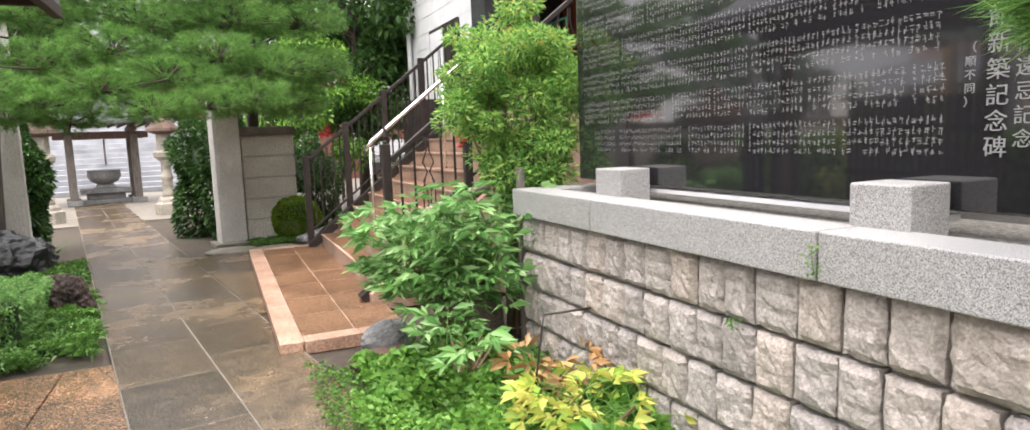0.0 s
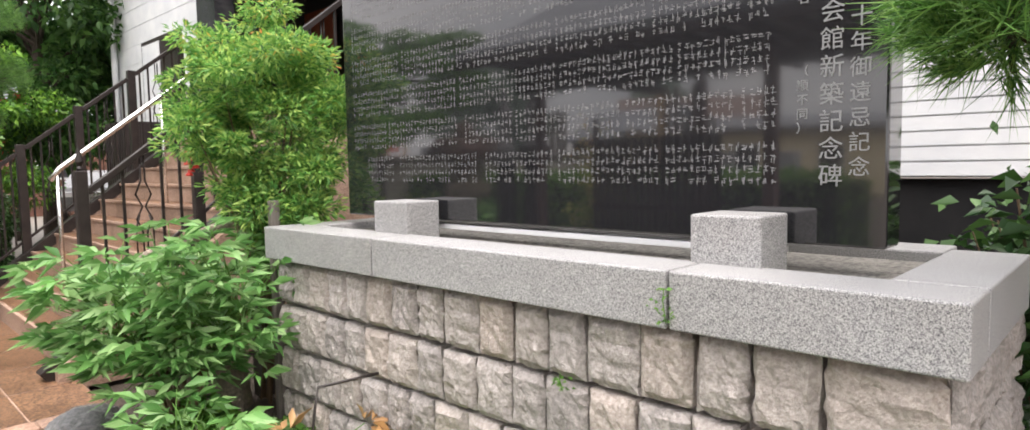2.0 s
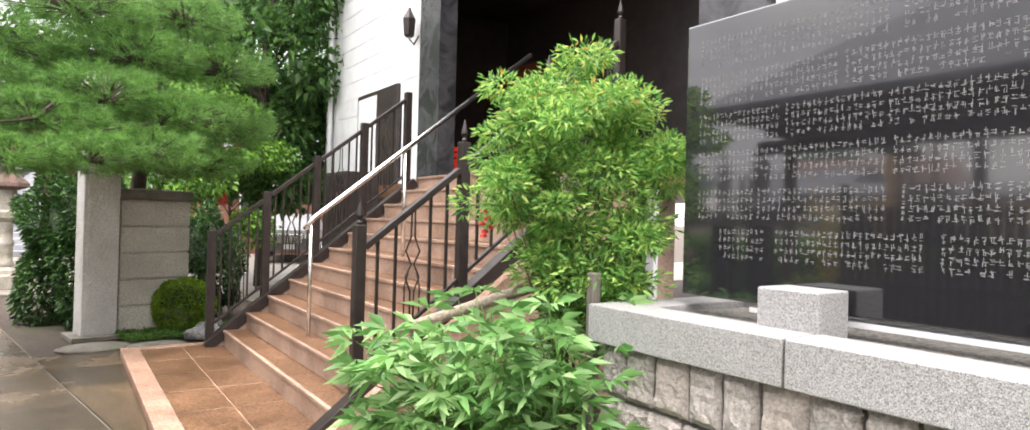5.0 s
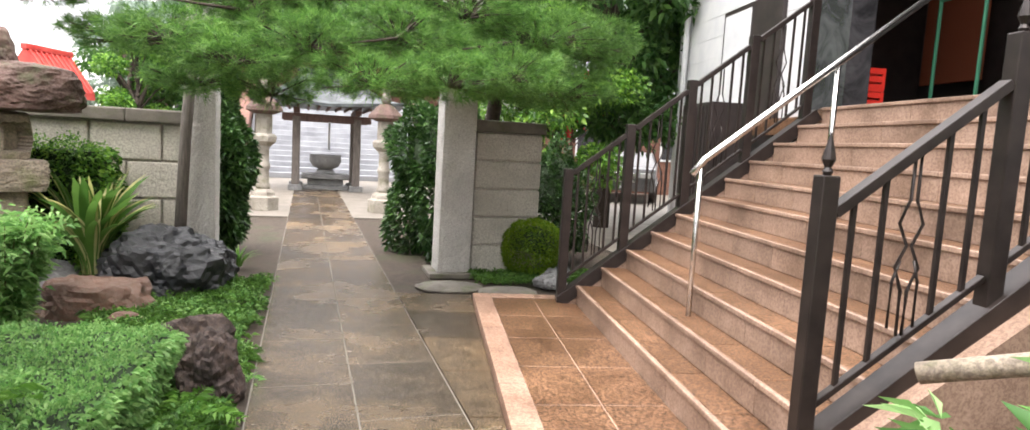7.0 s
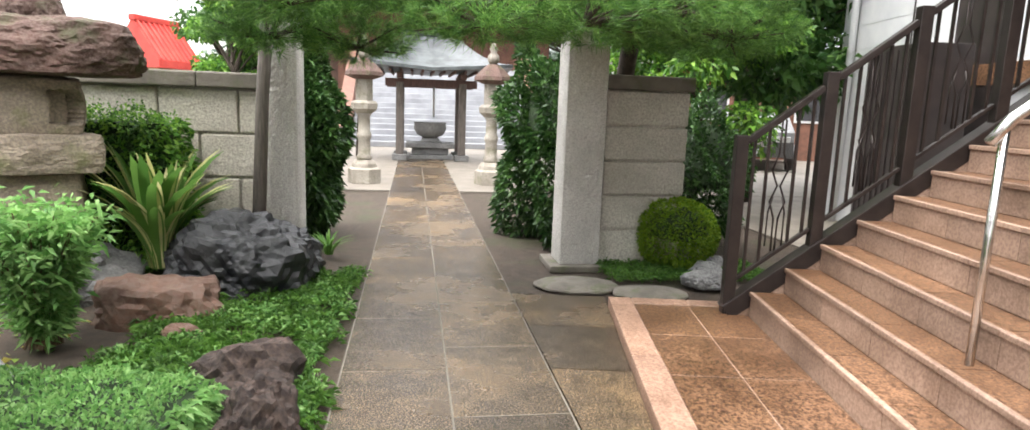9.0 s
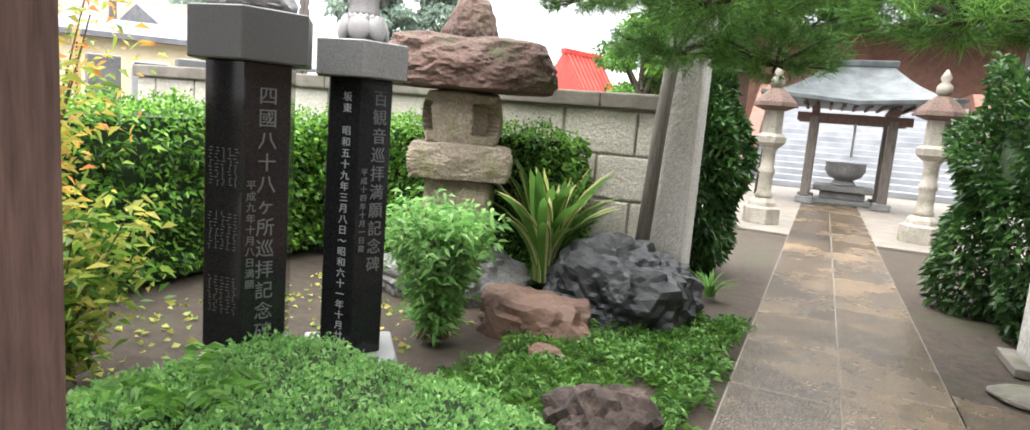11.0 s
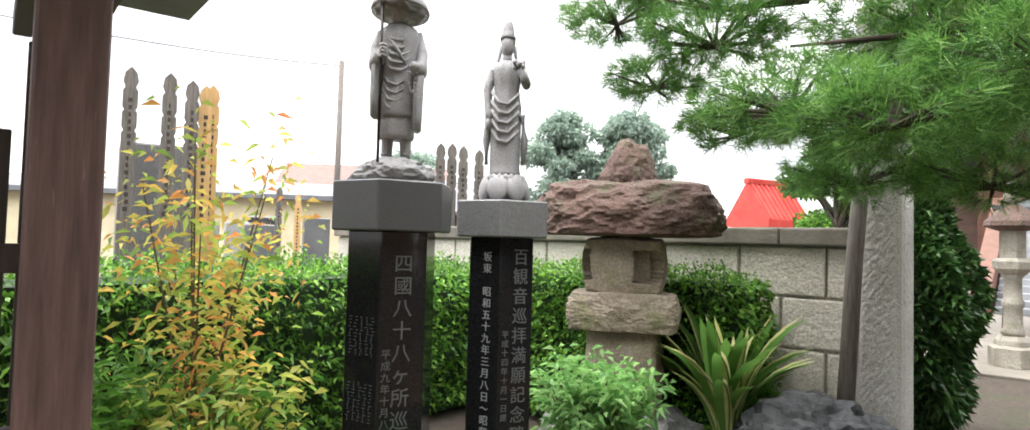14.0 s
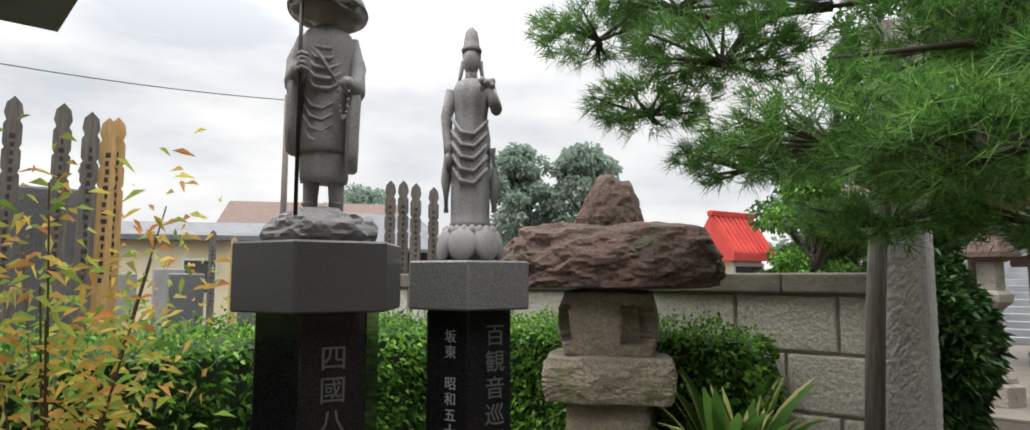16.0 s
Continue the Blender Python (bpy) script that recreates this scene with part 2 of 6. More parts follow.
white_wall.set(white_wall.ramp(white_wall.noise(2.5, 6), (0.3, (0.52, 0.53, 0.54)), (0.7, (0.66, 0.66, 0.65))), 0.5, bump=white_wall.noise(60, 3), strength=0.15)
white_wall = white_wall.m
dark_marble = Mat("dark_marble")
dark_marble.set(dark_marble.ramp(dark_marble.noise(3, 8, 0.6, None, 1.5), (0.35, (0.02, 0.02, 0.022)), (0.7, (0.07, 0.07, 0.075))), 0.25)
dark_marble = dark_marble.m
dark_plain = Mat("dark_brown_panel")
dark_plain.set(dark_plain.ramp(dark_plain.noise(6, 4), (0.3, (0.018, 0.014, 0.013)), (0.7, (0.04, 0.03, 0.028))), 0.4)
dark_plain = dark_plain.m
# dark base of the hall; near-black puts its shadow into the colour
base_shadow = Mat("black_base_shadow")
base_shadow.set(base_shadow.ramp(base_shadow.noise(5, 5), (0.3, (0.007, 0.007, 0.008)), (0.7, (0.016, 0.015, 0.015))), 0.7, spec=0.2)
base_shadow = base_shadow.m
red_plastic = Mat("red_plastic").set((0.55, 0.03, 0.02), 0.4)
green_paint = Mat("green_paint").set((0.03, 0.18, 0.1), 0.5)
orange_cloth = Mat("orange_curtain").set((0.2, 0.05, 0.02), 0.8)
grey_roof = stone_mat("grey_roof", (0.09, 0.095, 0.105), (0.17, 0.175, 0.19), None, 1, 0.6, 4, bump=0.3)
red_roof = stone_mat("red_roof", (0.45, 0.035, 0.03), (0.62, 0.08, 0.06), None, 1, 0.5, 3, bump=0.2)
brown_roof = stone_mat("brown_roof", (0.10, 0.062, 0.05), (0.16, 0.10, 0.08), None, 1, 0.7, 4, bump=0.3)
cream_wall = stone_mat("cream_wall", (0.55, 0.47, 0.30), (0.68, 0.60, 0.42), None, 1, 0.8, 1.5, bump=0.15)
red_wood = stone_mat("red_brown_boards", (0.10, 0.045, 0.03), (0.18, 0.08, 0.05), None, 1, 0.7, 5, bump=0.2)
copper_roof = stone_mat("green_grey_copper", (0.05, 0.058, 0.06), (0.13, 0.148, 0.152), None, 1, 0.5, 4, bump=0.2)
pale_stone = stone_mat("pale_stone", (0.24, 0.215, 0.18), (0.46, 0.43, 0.37), (0.2, 0.175, 0.145), 70, 0.85, 3.5, moss=(0.15, 0.145, 0.085), bump=0.5)
step_stone = stone_mat("stair_stone", (0.22, 0.228, 0.245), (0.36, 0.37, 0.39), None, 1, 0.8, 1.5, bump=0.3)
grave_dark = stone_mat("grave_granite", (0.04, 0.042, 0.046), (0.11, 0.11, 0.115), (0.2, 0.2, 0.2), 140, 0.35, 3, bump=0.05)
grave_light = stone_mat("light_grave_granite", (0.25, 0.25, 0.25), (0.40, 0.40, 0.39), (0.15, 0.15, 0.15), 140, 0.6, 3, bump=0.1)

leaf_hedge = leaf_mat("hedge_leaf", (0.03, 0.095, 0.018), (0.075, 0.20, 0.03), (0.155, 0.34, 0.05), (0.27, 0.48, 0.075), rough=0.4, trans=0.38)
leaf_dark = leaf_mat("dark_evergreen_leaf", (0.012, 0.045, 0.012), (0.035, 0.09, 0.022), (0.08, 0.17, 0.045), rough=0.35, trans=0.25)
leaf_low = leaf_mat("low_hedge_leaf", (0.11, 0.27, 0.075), (0.21, 0.42, 0.13), (0.34, 0.55, 0.21))
leaf_cover = leaf_mat("ground_cover_leaf", (0.035, 0.10, 0.018), (0.075, 0.18, 0.03), (0.14, 0.28, 0.055))
leaf_bush = leaf_mat("fresh_bush_leaf", (0.06, 0.17, 0.025), (0.12, 0.28, 0.045), (0.2, 0.38, 0.08))
leaf_nandina = leaf_mat("nandina_leaf", (0.05, 0.16, 0.035), (0.13, 0.32, 0.07), (0.25, 0.45, 0.11), (0.42, 0.56, 0.15))
leaf_peony = leaf_mat("peony_leaf", (0.07, 0.19, 0.05), (0.16, 0.34, 0.105), (0.34, 0.52, 0.24), rough=0.36, trans=0.42)
leaf_yellow = leaf_mat("yellowing_leaf", (0.22, 0.40, 0.07), (0.48, 0.54, 0.12), (0.64, 0.56, 0.16), trans=0.5)
leaf_autumn = leaf_mat("autumn_leaf", (0.22, 0.38, 0.07), (0.46, 0.50, 0.11), (0.68, 0.50, 0.12), (0.62, 0.24, 0.08), trans=0.5)
leaf_dry = leaf_mat("withered_leaf", (0.25, 0.13, 0.05), (0.42, 0.24, 0.11), (0.5, 0.33, 0.17), trans=0.15)
leaf_pine = leaf_mat("pine_needle", (0.03, 0.10, 0.025), (0.10, 0.24, 0.05), (0.23, 0.41, 0.10), rough=0.45, trans=0.4)
leaf_tree = leaf_mat("tree_leaf", (0.02, 0.065, 0.017), (0.05, 0.13, 0.03), (0.11, 0.22, 0.055))
# far leaves: distance haze is mixed into these pale bluish greens
leaf_far_haze = leaf_mat("far_tree_leaf_haze", (0.20, 0.27, 0.24), (0.27, 0.35, 0.30), (0.34, 0.43, 0.36))
leaf_stripe = leaf_mat("striped_leaf_green", (0.08, 0.20, 0.04), (0.16, 0.32, 0.07))
leaf_stripe2 = leaf_mat("striped_leaf_cream", (0.55, 0.55, 0.22), (0.68, 0.66, 0.36))
leaf_moss = leaf_mat("round_bush_leaf", (0.08, 0.18, 0.012), (0.16, 0.28, 0.02), (0.25, 0.37, 0.03))
flower_red = leaf_mat("red_flower", (0.6, 0.04, 0.06), (0.7, 0.12, 0.12))
# near-black green that stands for the shade deep inside foliage
shade_core = Mat("inner_foliage_shade")
shade_core.set(shade_core.ramp(shade_core.noise(20, 4), (0.3, (0.006, 0.016, 0.004)), (0.7, (0.02, 0.045, 0.01))), 0.9)
shade_core = shade_core.m


# ---------- building blocks ----------
def thing(name, at=(0, 0, 0), rz=0.0, label="", category="", group="", kind=""):
    ob = new(name)
    ob.matrix_basis = pose(*at, 0, 0, rz)
    ob.empty_display_size = 0.1
    return tagged(ob, label, category, group, kind)


def put_mesh(name, me, mat, parent=None, label="", m=None):
    if mat is not None and not me.materials:
        me.materials.append(mat)
    ob = new(name, me)
    if parent is not None:
        ob.parent = parent
    if m is not None:
        ob.matrix_basis = m
    return tagged(ob, label, kind="stuff" if name in STUFF else "")


def mesh_of(name, bm, smooth=False):
    me = bpy.data.meshes.new(name)
    bmesh.ops.recalc_face_normals(bm, faces=bm.faces[:])
    if smooth:
        for fc in bm.faces:
            fc.smooth = True
    bm.to_mesh(me)
    bm.free()
    return me


STUFF = {"stem_cluster", "twig_cluster", "stalk_cluster", "leaves", "orange_shoots", "green_leaves", "needles", "foliage", "fronds", "ink_marks"}


def part(name, bm, mat, parent=None, label="", m=None, smooth=False):
    return put_mesh(name, mesh_of(name, bm, smooth), mat, parent, label, m)


def box(x0, x1, y0, y1, z0, z1, bevel=0.0, bm=None, m=None):
    made = bmesh.new()
    bmesh.ops.create_cube(made, size=1.0)
    bmesh.ops.transform(made, matrix=Matrix.LocRotScale(((x0 + x1) / 2, (y0 + y1) / 2, (z0 + z1) / 2), None, (abs(x1 - x0), abs(y1 - y0), abs(z1 - z0))), verts=made.verts[:])
    if bevel:
        bmesh.ops.bevel(made, geom=made.edges[:], offset=bevel, segments=2, profile=0.5, affect="EDGES")
    if m is not None:
        bmesh.ops.transform(made, matrix=m, verts=made.verts[:])
    if bm is None:
        return made
    tmp = bpy.data.meshes.new("tmp")
    made.to_mesh(tmp)
    made.free()
    bm.from_mesh(tmp)
    bpy.data.meshes.remove(tmp)
    return bm


def tube(points, radii, sides=8, bm=None, caps=True):
    """A bent tube through points, with a radius at each."""
    bm = bm or bmesh.new()
    pts = [Vector(p) for p in points]
    if not isinstance(radii, (list, tuple)):
        radii = [radii] * len(pts)
    rings = []
    for i, p in enumerate(pts):
        way = (pts[min(i + 1, len(pts) - 1)] - pts[max(i - 1, 0)]).normalized()
        side = way.cross(Vector((0, 0, 1)))
        if side.length < 0.05:
            side = way.cross(Vector((0, 1, 0)))
        side.normalize()
        up = side.cross(way)
        rings.append([bm.verts.new(p + radii[i] * (math.cos(a) * side + math.sin(a) * up)) for a in [2 * math.pi * k / sides for k in range(sides)]])
    for a, b in zip(rings, rings[1:]):
        for k in range(sides):
            bm.faces.new((a[k], a[(k + 1) % sides], b[(k + 1) % sides], b[k]))
    if caps:
        bm.faces.new(rings[0][::-1])
        bm.faces.new(rings[-1])
    return bm


def lathe(profile, sides=16, bm=None, at=(0, 0, 0), turn=0.0, squash=1.0):
    """A turned body: profile of (radius, height)."""
    bm = bm or bmesh.new()
    rings = []
    for r, z in profile:
        rings.append([bm.verts.new((at[0] + r * math.cos(2 * math.pi * k / sides + turn), at[1] + squash * r * math.sin(2 * math.pi * k / sides + turn), at[2] + z)) for k in range(sides)])
    for a, b in zip(rings, rings[1:]):
        for k in range(sides):
            bm.faces.new((a[k], a[(k + 1) % sides], b[(k + 1) % sides], b[k]))
    bm.faces.new(rings[0][::-1])
    bm.faces.new(rings[-1])
    return bm


def rock(size, seed, rough=0.25, sub=4, flat=0.0, blocky=0.0, peak=0.0):
    """A stone: a ball pushed about by noise, its foot cut flat."""
    bm = bmesh.new()
    bmesh.ops.create_icosphere(bm, subdivisions=sub, radius=1.0)
    mean = (size[0] + size[1] + size[2]) / 3
    o = Vector((seed * 7.31, seed * 3.77, seed * 5.13))
    for v in bm.verts:
        d = v.co.normalized()
        if blocky:
            k = max(abs(d.x), abs(d.y), abs(d.z))
            d = d.lerp(d / k, blocky)
        q = Vector((d.x * size[0], d.y * size[1], d.z * size[2])) / mean
        n = noise.noise(q * 1.1 + o) + 0.55 * noise.noise(q * 2.6 + o) + 0.34 * (0.5 - abs(noise.noise(q * 4.5 + o)) * 2) + 0.22 * noise.noise(q * 9 + o) + 0.1 * noise.noise(q * 22 + o)
        step = round(n * 4) / 4
        n = n * 0.88 + step * 0.12
        v.co = d * (1 + rough * n)
        if v.co.z < -flat:
            v.co.z = -flat + (v.co.z + flat) * 0.15
        if peak:
            k = 1 - peak * min(1.0, max(0.0, (v.co.z + flat) / (1 + flat)))
            v.co.x = v.co.x * k + 0.12 * (1 - k)
            v.co.y *= k
        v.co = Vector((v.co.x * size[0], v.co.y * size[1], v.co.z * size[2]))
    return bm


def quads(verts, faces, name):
    me = bpy.data.meshes.new(name)
    nv, nf = len(verts), len(faces)
    me.vertices.add(nv)
    me.vertices.foreach_set("co", np.asarray(verts, np.float32).ravel())
    me.loops.add(nf * 3)
    me.loops.foreach_set("vertex_index", np.asarray(faces, np.int32).ravel())
    me.polygons.add(nf)
    me.polygons.foreach_set("loop_start", np.arange(0, nf * 3, 3, dtype=np.int32))
    me.update(calc_edges=True)
    return me


def unit(a):
    return a / np.maximum(np.linalg.norm(a, axis=1, keepdims=True), 1e-9)


def leaf_mesh(name, base, way, length, width, seed=0, fold=0.25, droop=0.25, vary=0.35):
    """Many leaves, each four points folded along its rib."""
    g = np.random.default_rng(seed)
    n = len(base)
    way = unit(np.asarray(way, float))
    ln = length * (1 + vary * (g.random(n) * 2 - 1))[:, None]
    side = unit(np.cross(way, unit(g.normal(size=(n, 3)) + [0, 0, 0.8])))
    up = np.cross(side, way)
    w = width * ln / length
    mid = base + way * ln * 0.45
    tip = base + way * ln - np.array([0, 0, 1]) * droop * ln
    le, ri = mid + side * w / 2 + up * w * fold, mid - side * w / 2 + up * w * fold
    verts = np.stack([base, le, tip, ri], 1).reshape(-1, 3)
    i = np.arange(n)[:, None] * 4
    faces = np.concatenate([i + [0, 1, 2], i + [0, 2, 3]], 1).reshape(-1, 3)
    return quads(verts, faces, name)


def needle_mesh(name, tufts, ways, per, length, width, seed=0, spread=0.75):
    """Needles that fan out from the twig ends."""
    g = np.random.default_rng(seed)
    n = len(tufts) * per
    base = np.repeat(tufts, per, 0) + g.normal(size=(n, 3)) * 0.012
    way = unit(np.repeat(unit(ways), per, 0) + spread * g.normal(size=(n, 3)))
    ln = length * (0.65 + 0.5 * g.random(n))[:, None]
    side = unit(np.cross(way, g.normal(size=(n, 3))))
    tip = base + way * ln - np.array([0, 0, 0.12]) * ln
    verts = np.stack([base - side * width / 2, base + side * width / 2, tip], 1).reshape(-1, 3)
    faces = np.arange(n * 3).reshape(-1, 3)
    return quads(verts, faces, name)


def ball_points(n, centre, radii, seed, shell=0.55):
    g = np.random.default_rng(seed)
    d = unit(g.normal(size=(n, 3)))
    r = (shell + (1 - shell) * g.random(n) ** 0.5)[:, None]
    return np.array(centre) + d * r * np.array(radii), d


def box_hedge(name, m, size, mat, n, leaf, seed, label, category="hedge", bumpy=0.05, kind=""):
    """A clipped hedge: a coat of leaves over an added mass coloured as inner shade."""
    g = np.random.default_rng(seed)
    sx, sy, sz = size
    root = thing(name, label=label, category=category, kind=kind)
    root.matrix_basis = m
    areas = np.array([sx * sy, sx * sz, sx * sz, sy * sz, sy * sz])
    which = g.choice(5, n, p=areas / areas.sum())
    u, v = g.random(n) * 2 - 1, g.random(n) * 2 - 1
    p, d = np.zeros((n, 3)), np.zeros((n, 3))
    for k, (ax, sg) in enumerate(((2, 1), (1, 1), (1, -1), (0, 1), (0, -1))):
        s = which == k
        o = [a for a in range(3) if a != ax]
        p[s, ax], p[s, o[0]], p[s, o[1]] = sg, u[s], v[s]
        d[s, ax] = sg
    ph = seed * 1.7
    wave = np.sin(p[:, 0] * sx * 5 + ph) * np.cos(p[:, 1] * sy * 6 + ph * 2) + np.sin(p[:, 2] * sz * 7 + p[:, 0] * sx * 9)
    p = p * np.array([sx / 2, sy / 2, sz / 2])
    edge = 1 - 0.10 * (np.abs(p / np.array([sx / 2, sy / 2, sz / 2])) > 0.9).sum(1)[:, None] * 0.4
    p = p * edge + d * (wave * bumpy * 0.5 + g.normal(size=n) * bumpy * 0.5)[:, None]
    p[:, 2] += sz / 2
    keep = p[:, 2] > 0.0
    put_mesh("foliage", leaf_mesh("foliage", p[keep], d[keep] + 0.75 * g.normal(size=(keep.sum(), 3)) + [0, 0, 0.25], leaf[0], leaf[1], seed), mat, root)
    k = max(0.04, bumpy * 1.2)
    part("inner_mass", box(-sx / 2 + k, sx / 2 - k, -sy / 2 + k, sy / 2 - k, 0, sz - k), shade_core, root)
    return root


def round_bush(name, at, radii, mat, n, leaf, seed, label, category="bush", core=0.8, lumpy=0.12, kind=""):
    root = thing(name, at, label=label, category=category, kind=kind)
    p, d = ball_points(n, (0, 0, 0), (1, 1, 1), seed, 0.82)
    g = np.random.default_rng(seed + 5)
    lump = 1 + lumpy * (np.sin(d[:, 0] * 5 + seed) * np.cos(d[:, 1] * 4.3) + 0.6 * np.sin(d[:, 2] * 7 + d[:, 0] * 8))
    p = p * lump[:, None] * np.array(radii) + [0, 0, radii[2] * 0.92]
    keep = p[:, 2] > 0
    put_mesh("foliage", leaf_mesh("foliage", p[keep], d[keep] + 0.7 * g.normal(size=(keep.sum(), 3)) + [0, 0, 0.3], leaf[0], leaf[1], seed), mat, root)
    # added dark mass behind the leaves, coloured as the bush's inner shade
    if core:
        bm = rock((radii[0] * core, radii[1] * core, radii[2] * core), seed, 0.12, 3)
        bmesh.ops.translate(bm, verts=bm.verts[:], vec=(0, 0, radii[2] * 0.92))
        part("inner_mass", bm, shade_core, root)
    return root


# path frame: across to the right and ahead along the paved path
PATH_TURN = 10.1
PATH_FRAME = pose(1.372, 11.21, 0, 0, 0, PATH_TURN)


def on_path(u, v, z=0.0):
    return PATH_FRAME @ Vector((u, v, z))


# ---------- the large structure ----------
def ground_sheet():
    bm = bmesh.new()
    bmesh.ops.create_grid(bm, x_segments=2, y_segments=2, size=400)
    ob = part("ground", bm, soil)
    ob.location.z = -0.035
    return tagged(ob, "damp brown garden soil with thin moss", "ground", kind="structure")


ground_sheet()
ob = part("courtyard", box(-14, 16, 7.6, 60, -0.03, -0.004), court, m=PATH_FRAME)
tagged(ob, "pale concrete temple courtyard beyond the gate", "courtyard", kind="structure")
# side drive behind the gate wall on the hall side
ob = part("driveway", box(4.0, 30, 3.2, 7.58, -0.03, -0.006), court, m=PATH_FRAME)
tagged(ob, "pale concrete drive beside the hall", "driveway", kind="structure")

# monument
MX, MY0, MY1 = 3.83, 4.23, 7.24
monument = thing("monument_wall", (0, 0, 0), label="low retaining wall of split granite blocks with grey coping", category="stone wall", kind="structure")
part("core", box(MX + 0.06, 4.78, MY0 + 0.06, MY1 - 0.05, 0, 0.93), granite_rough, monument)
part("gravel_bed", box(3.98, 4.60, MY0 + 0.16, MY1 - 0.16, 0.93, 1.055), gravel_mat, monument)
for y0, y1 in ((6.315, 7.28), (4.895, 6.305), (4.19, 4.885)):
    part("coping_stone", box(3.775, 3.985, y0, y1, 0.925, 1.09, 0.006), granite, monument)
part("coping_stone", box(3.99, 4.70, 4.19, 4.395, 0.925, 1.09, 0.006), granite, monument)
part("coping_stone", box(3.99, 4.70, 7.075, 7.28, 0.925, 1.09, 0.006), granite, monument)
part("coping_stone", box(4.60, 4.82, 4.40, 7.07, 0.925, 1.09, 0.006), granite, monument)


def split_block(seed, w, h):
    """One rock-faced granite block, its rough face towards -x."""
    bm = bmesh.new()
    g = random.Random(seed)
    nx, nz = 9, 9
    grid = []
    for j in range(nz + 1):
        row = []
        for i in range(nx + 1):
            u, v = i / nx, j / nz
            rim = min(u, 1 - u, v, 1 - v)
            out = 0.0 if rim == 0 else 0.018 + 0.014 * noise.noise(Vector((u * 1.7, v * 1.7, seed * 3.1))) + 0.012 * noise.noise(Vector((u * 5, v * 5, seed))) + 0.007 * noise.noise(Vector((u * 13, v * 13, seed))) + 0.006 * min(1, rim * 6)
            jit = 0.006 if rim == 0 else 0.0
            row.append(bm.verts.new((-out, (u - 0.5) * w + g.uniform(-jit, jit), (v - 0.5) * h + g.uniform(-jit, jit))))
        grid.append(row)
    for j in range(nz):
        for i in range(nx):
            bm.faces.new((grid[j][i], grid[j][i + 1], grid[j + 1][i + 1], grid[j + 1][i]))
    back = [bm.verts.new((0.09, c.co.y, c.co.z)) for c in (grid[0][0], grid[0][-1], grid[-1][-1], grid[-1][0])]
    rim = [grid[0], [r[-1] for r in grid], grid[-1][::-1], [r[0] for r in grid][::-1]]
    for k, edge in enumerate(rim):
        bm.faces.new([back[k], *edge, back[(k + 1) % 4]])
    return mesh_of("stone", bm)


block_meshes = {}
g_rand = random.Random(4)
for row, (z0, z1) in enumerate(((0.69, 0.92), (0.46, 0.68), (0.23, 0.45), (0.0, 0.22))):
    y, k = MY1, 0
    first = True
    while y > MY0 + 0.02:
        w = (0.158, 0.18, 0.20)[g_rand.randrange(3)]
        if first and row % 2:
            w = 0.10
        first = False
        w = min(w, y - MY0)
        if y - w - MY0 < 0.1:
            w = y - MY0
        key = (round(w, 3), g_rand.randrange(3), row % 2)
        if key not in block_meshes:
            block_meshes[key] = split_block(len(block_meshes) + 1, w - 0.014, z1 - z0 - 0.012)
        put_mesh("stone", block_meshes[key], granite_rough, monument, m=pose(MX + 0.005, y - w / 2, (z0 + z1) / 2))
        y -= w
    for x in (3.96, 4.22, 4.48, 4.70):
        key = (0.25, x, row % 2)
        if key not in block_meshes:
            block_meshes[key] = split_block(len(block_meshes) + 1, 0.236, z1 - z0 - 0.012)
        put_mesh("stone", block_meshes[key], granite_rough, monument, m=pose(x + 0.02, MY0 + 0.005, (z0 + z1) / 2, 0, 0, 90))
        put_mesh("stone", block_meshes[key], granite_rough, monument, m=pose(x + 0.02, MY1 - 0.005, (z0 + z1) / 2, 0, 0, -90))


def granite_support(y0, y1):
    root = thing("granite_block", (4.06, (y0 + y1) / 2, 1.055), label="square grey granite block holding the black plaque", category="stone block", group="plaque supports")
    part("block", box(-0.105, 0.085, -(y1 - y0) / 2, (y1 - y0) / 2, 0, 0.178, 0.007), granite, root)
    return root


granite_support(6.295, 6.54)
granite_support(4.705, 4.92)

# plaque of polished black stone, its face towards the path
PX, PY0, PY1, PZ0, PZ1 = 4.17, 4.45, 7.09, 1.138, 2.36
plaque = thing("memorial_plaque", (PX, 0, 0), label="wide polished black granite memorial plaque with engraved white writing", category="plaque")
part("slab", box(0, 0.13, PY0, PY1, PZ0, PZ1, 0.008), black_granite, plaque)
# thin white strip just below the slab
part("base_strip", box(0.015, 0.10, PY0 + 0.30, PY1 - 0.35, 1.098, 1.120, 0.003), white_wall, plaque)


def glyphs(text, size, mat, parent, m, name="writing", depth=0.0015):
    cu = bpy.data.curves.new(name, "FONT")
    cu.body = text
    cu.size = size
    cu.extrude = depth
    cu.align_x = "CENTER"
    cu.align_y = "CENTER"
    cu.resolution_u = 2
    tmp = bpy.data.objects.new("tmp", cu)
    scene.collection.objects.link(tmp)
    bpy.context.view_layer.update()
    me = bpy.data.meshes.new_from_object(tmp.evaluated_get(bpy.context.evaluated_depsgraph_get()))
    bpy.data.objects.remove(tmp)
    bpy.data.curves.remove(cu)
    return put_mesh(name, me, mat, parent, m=m)


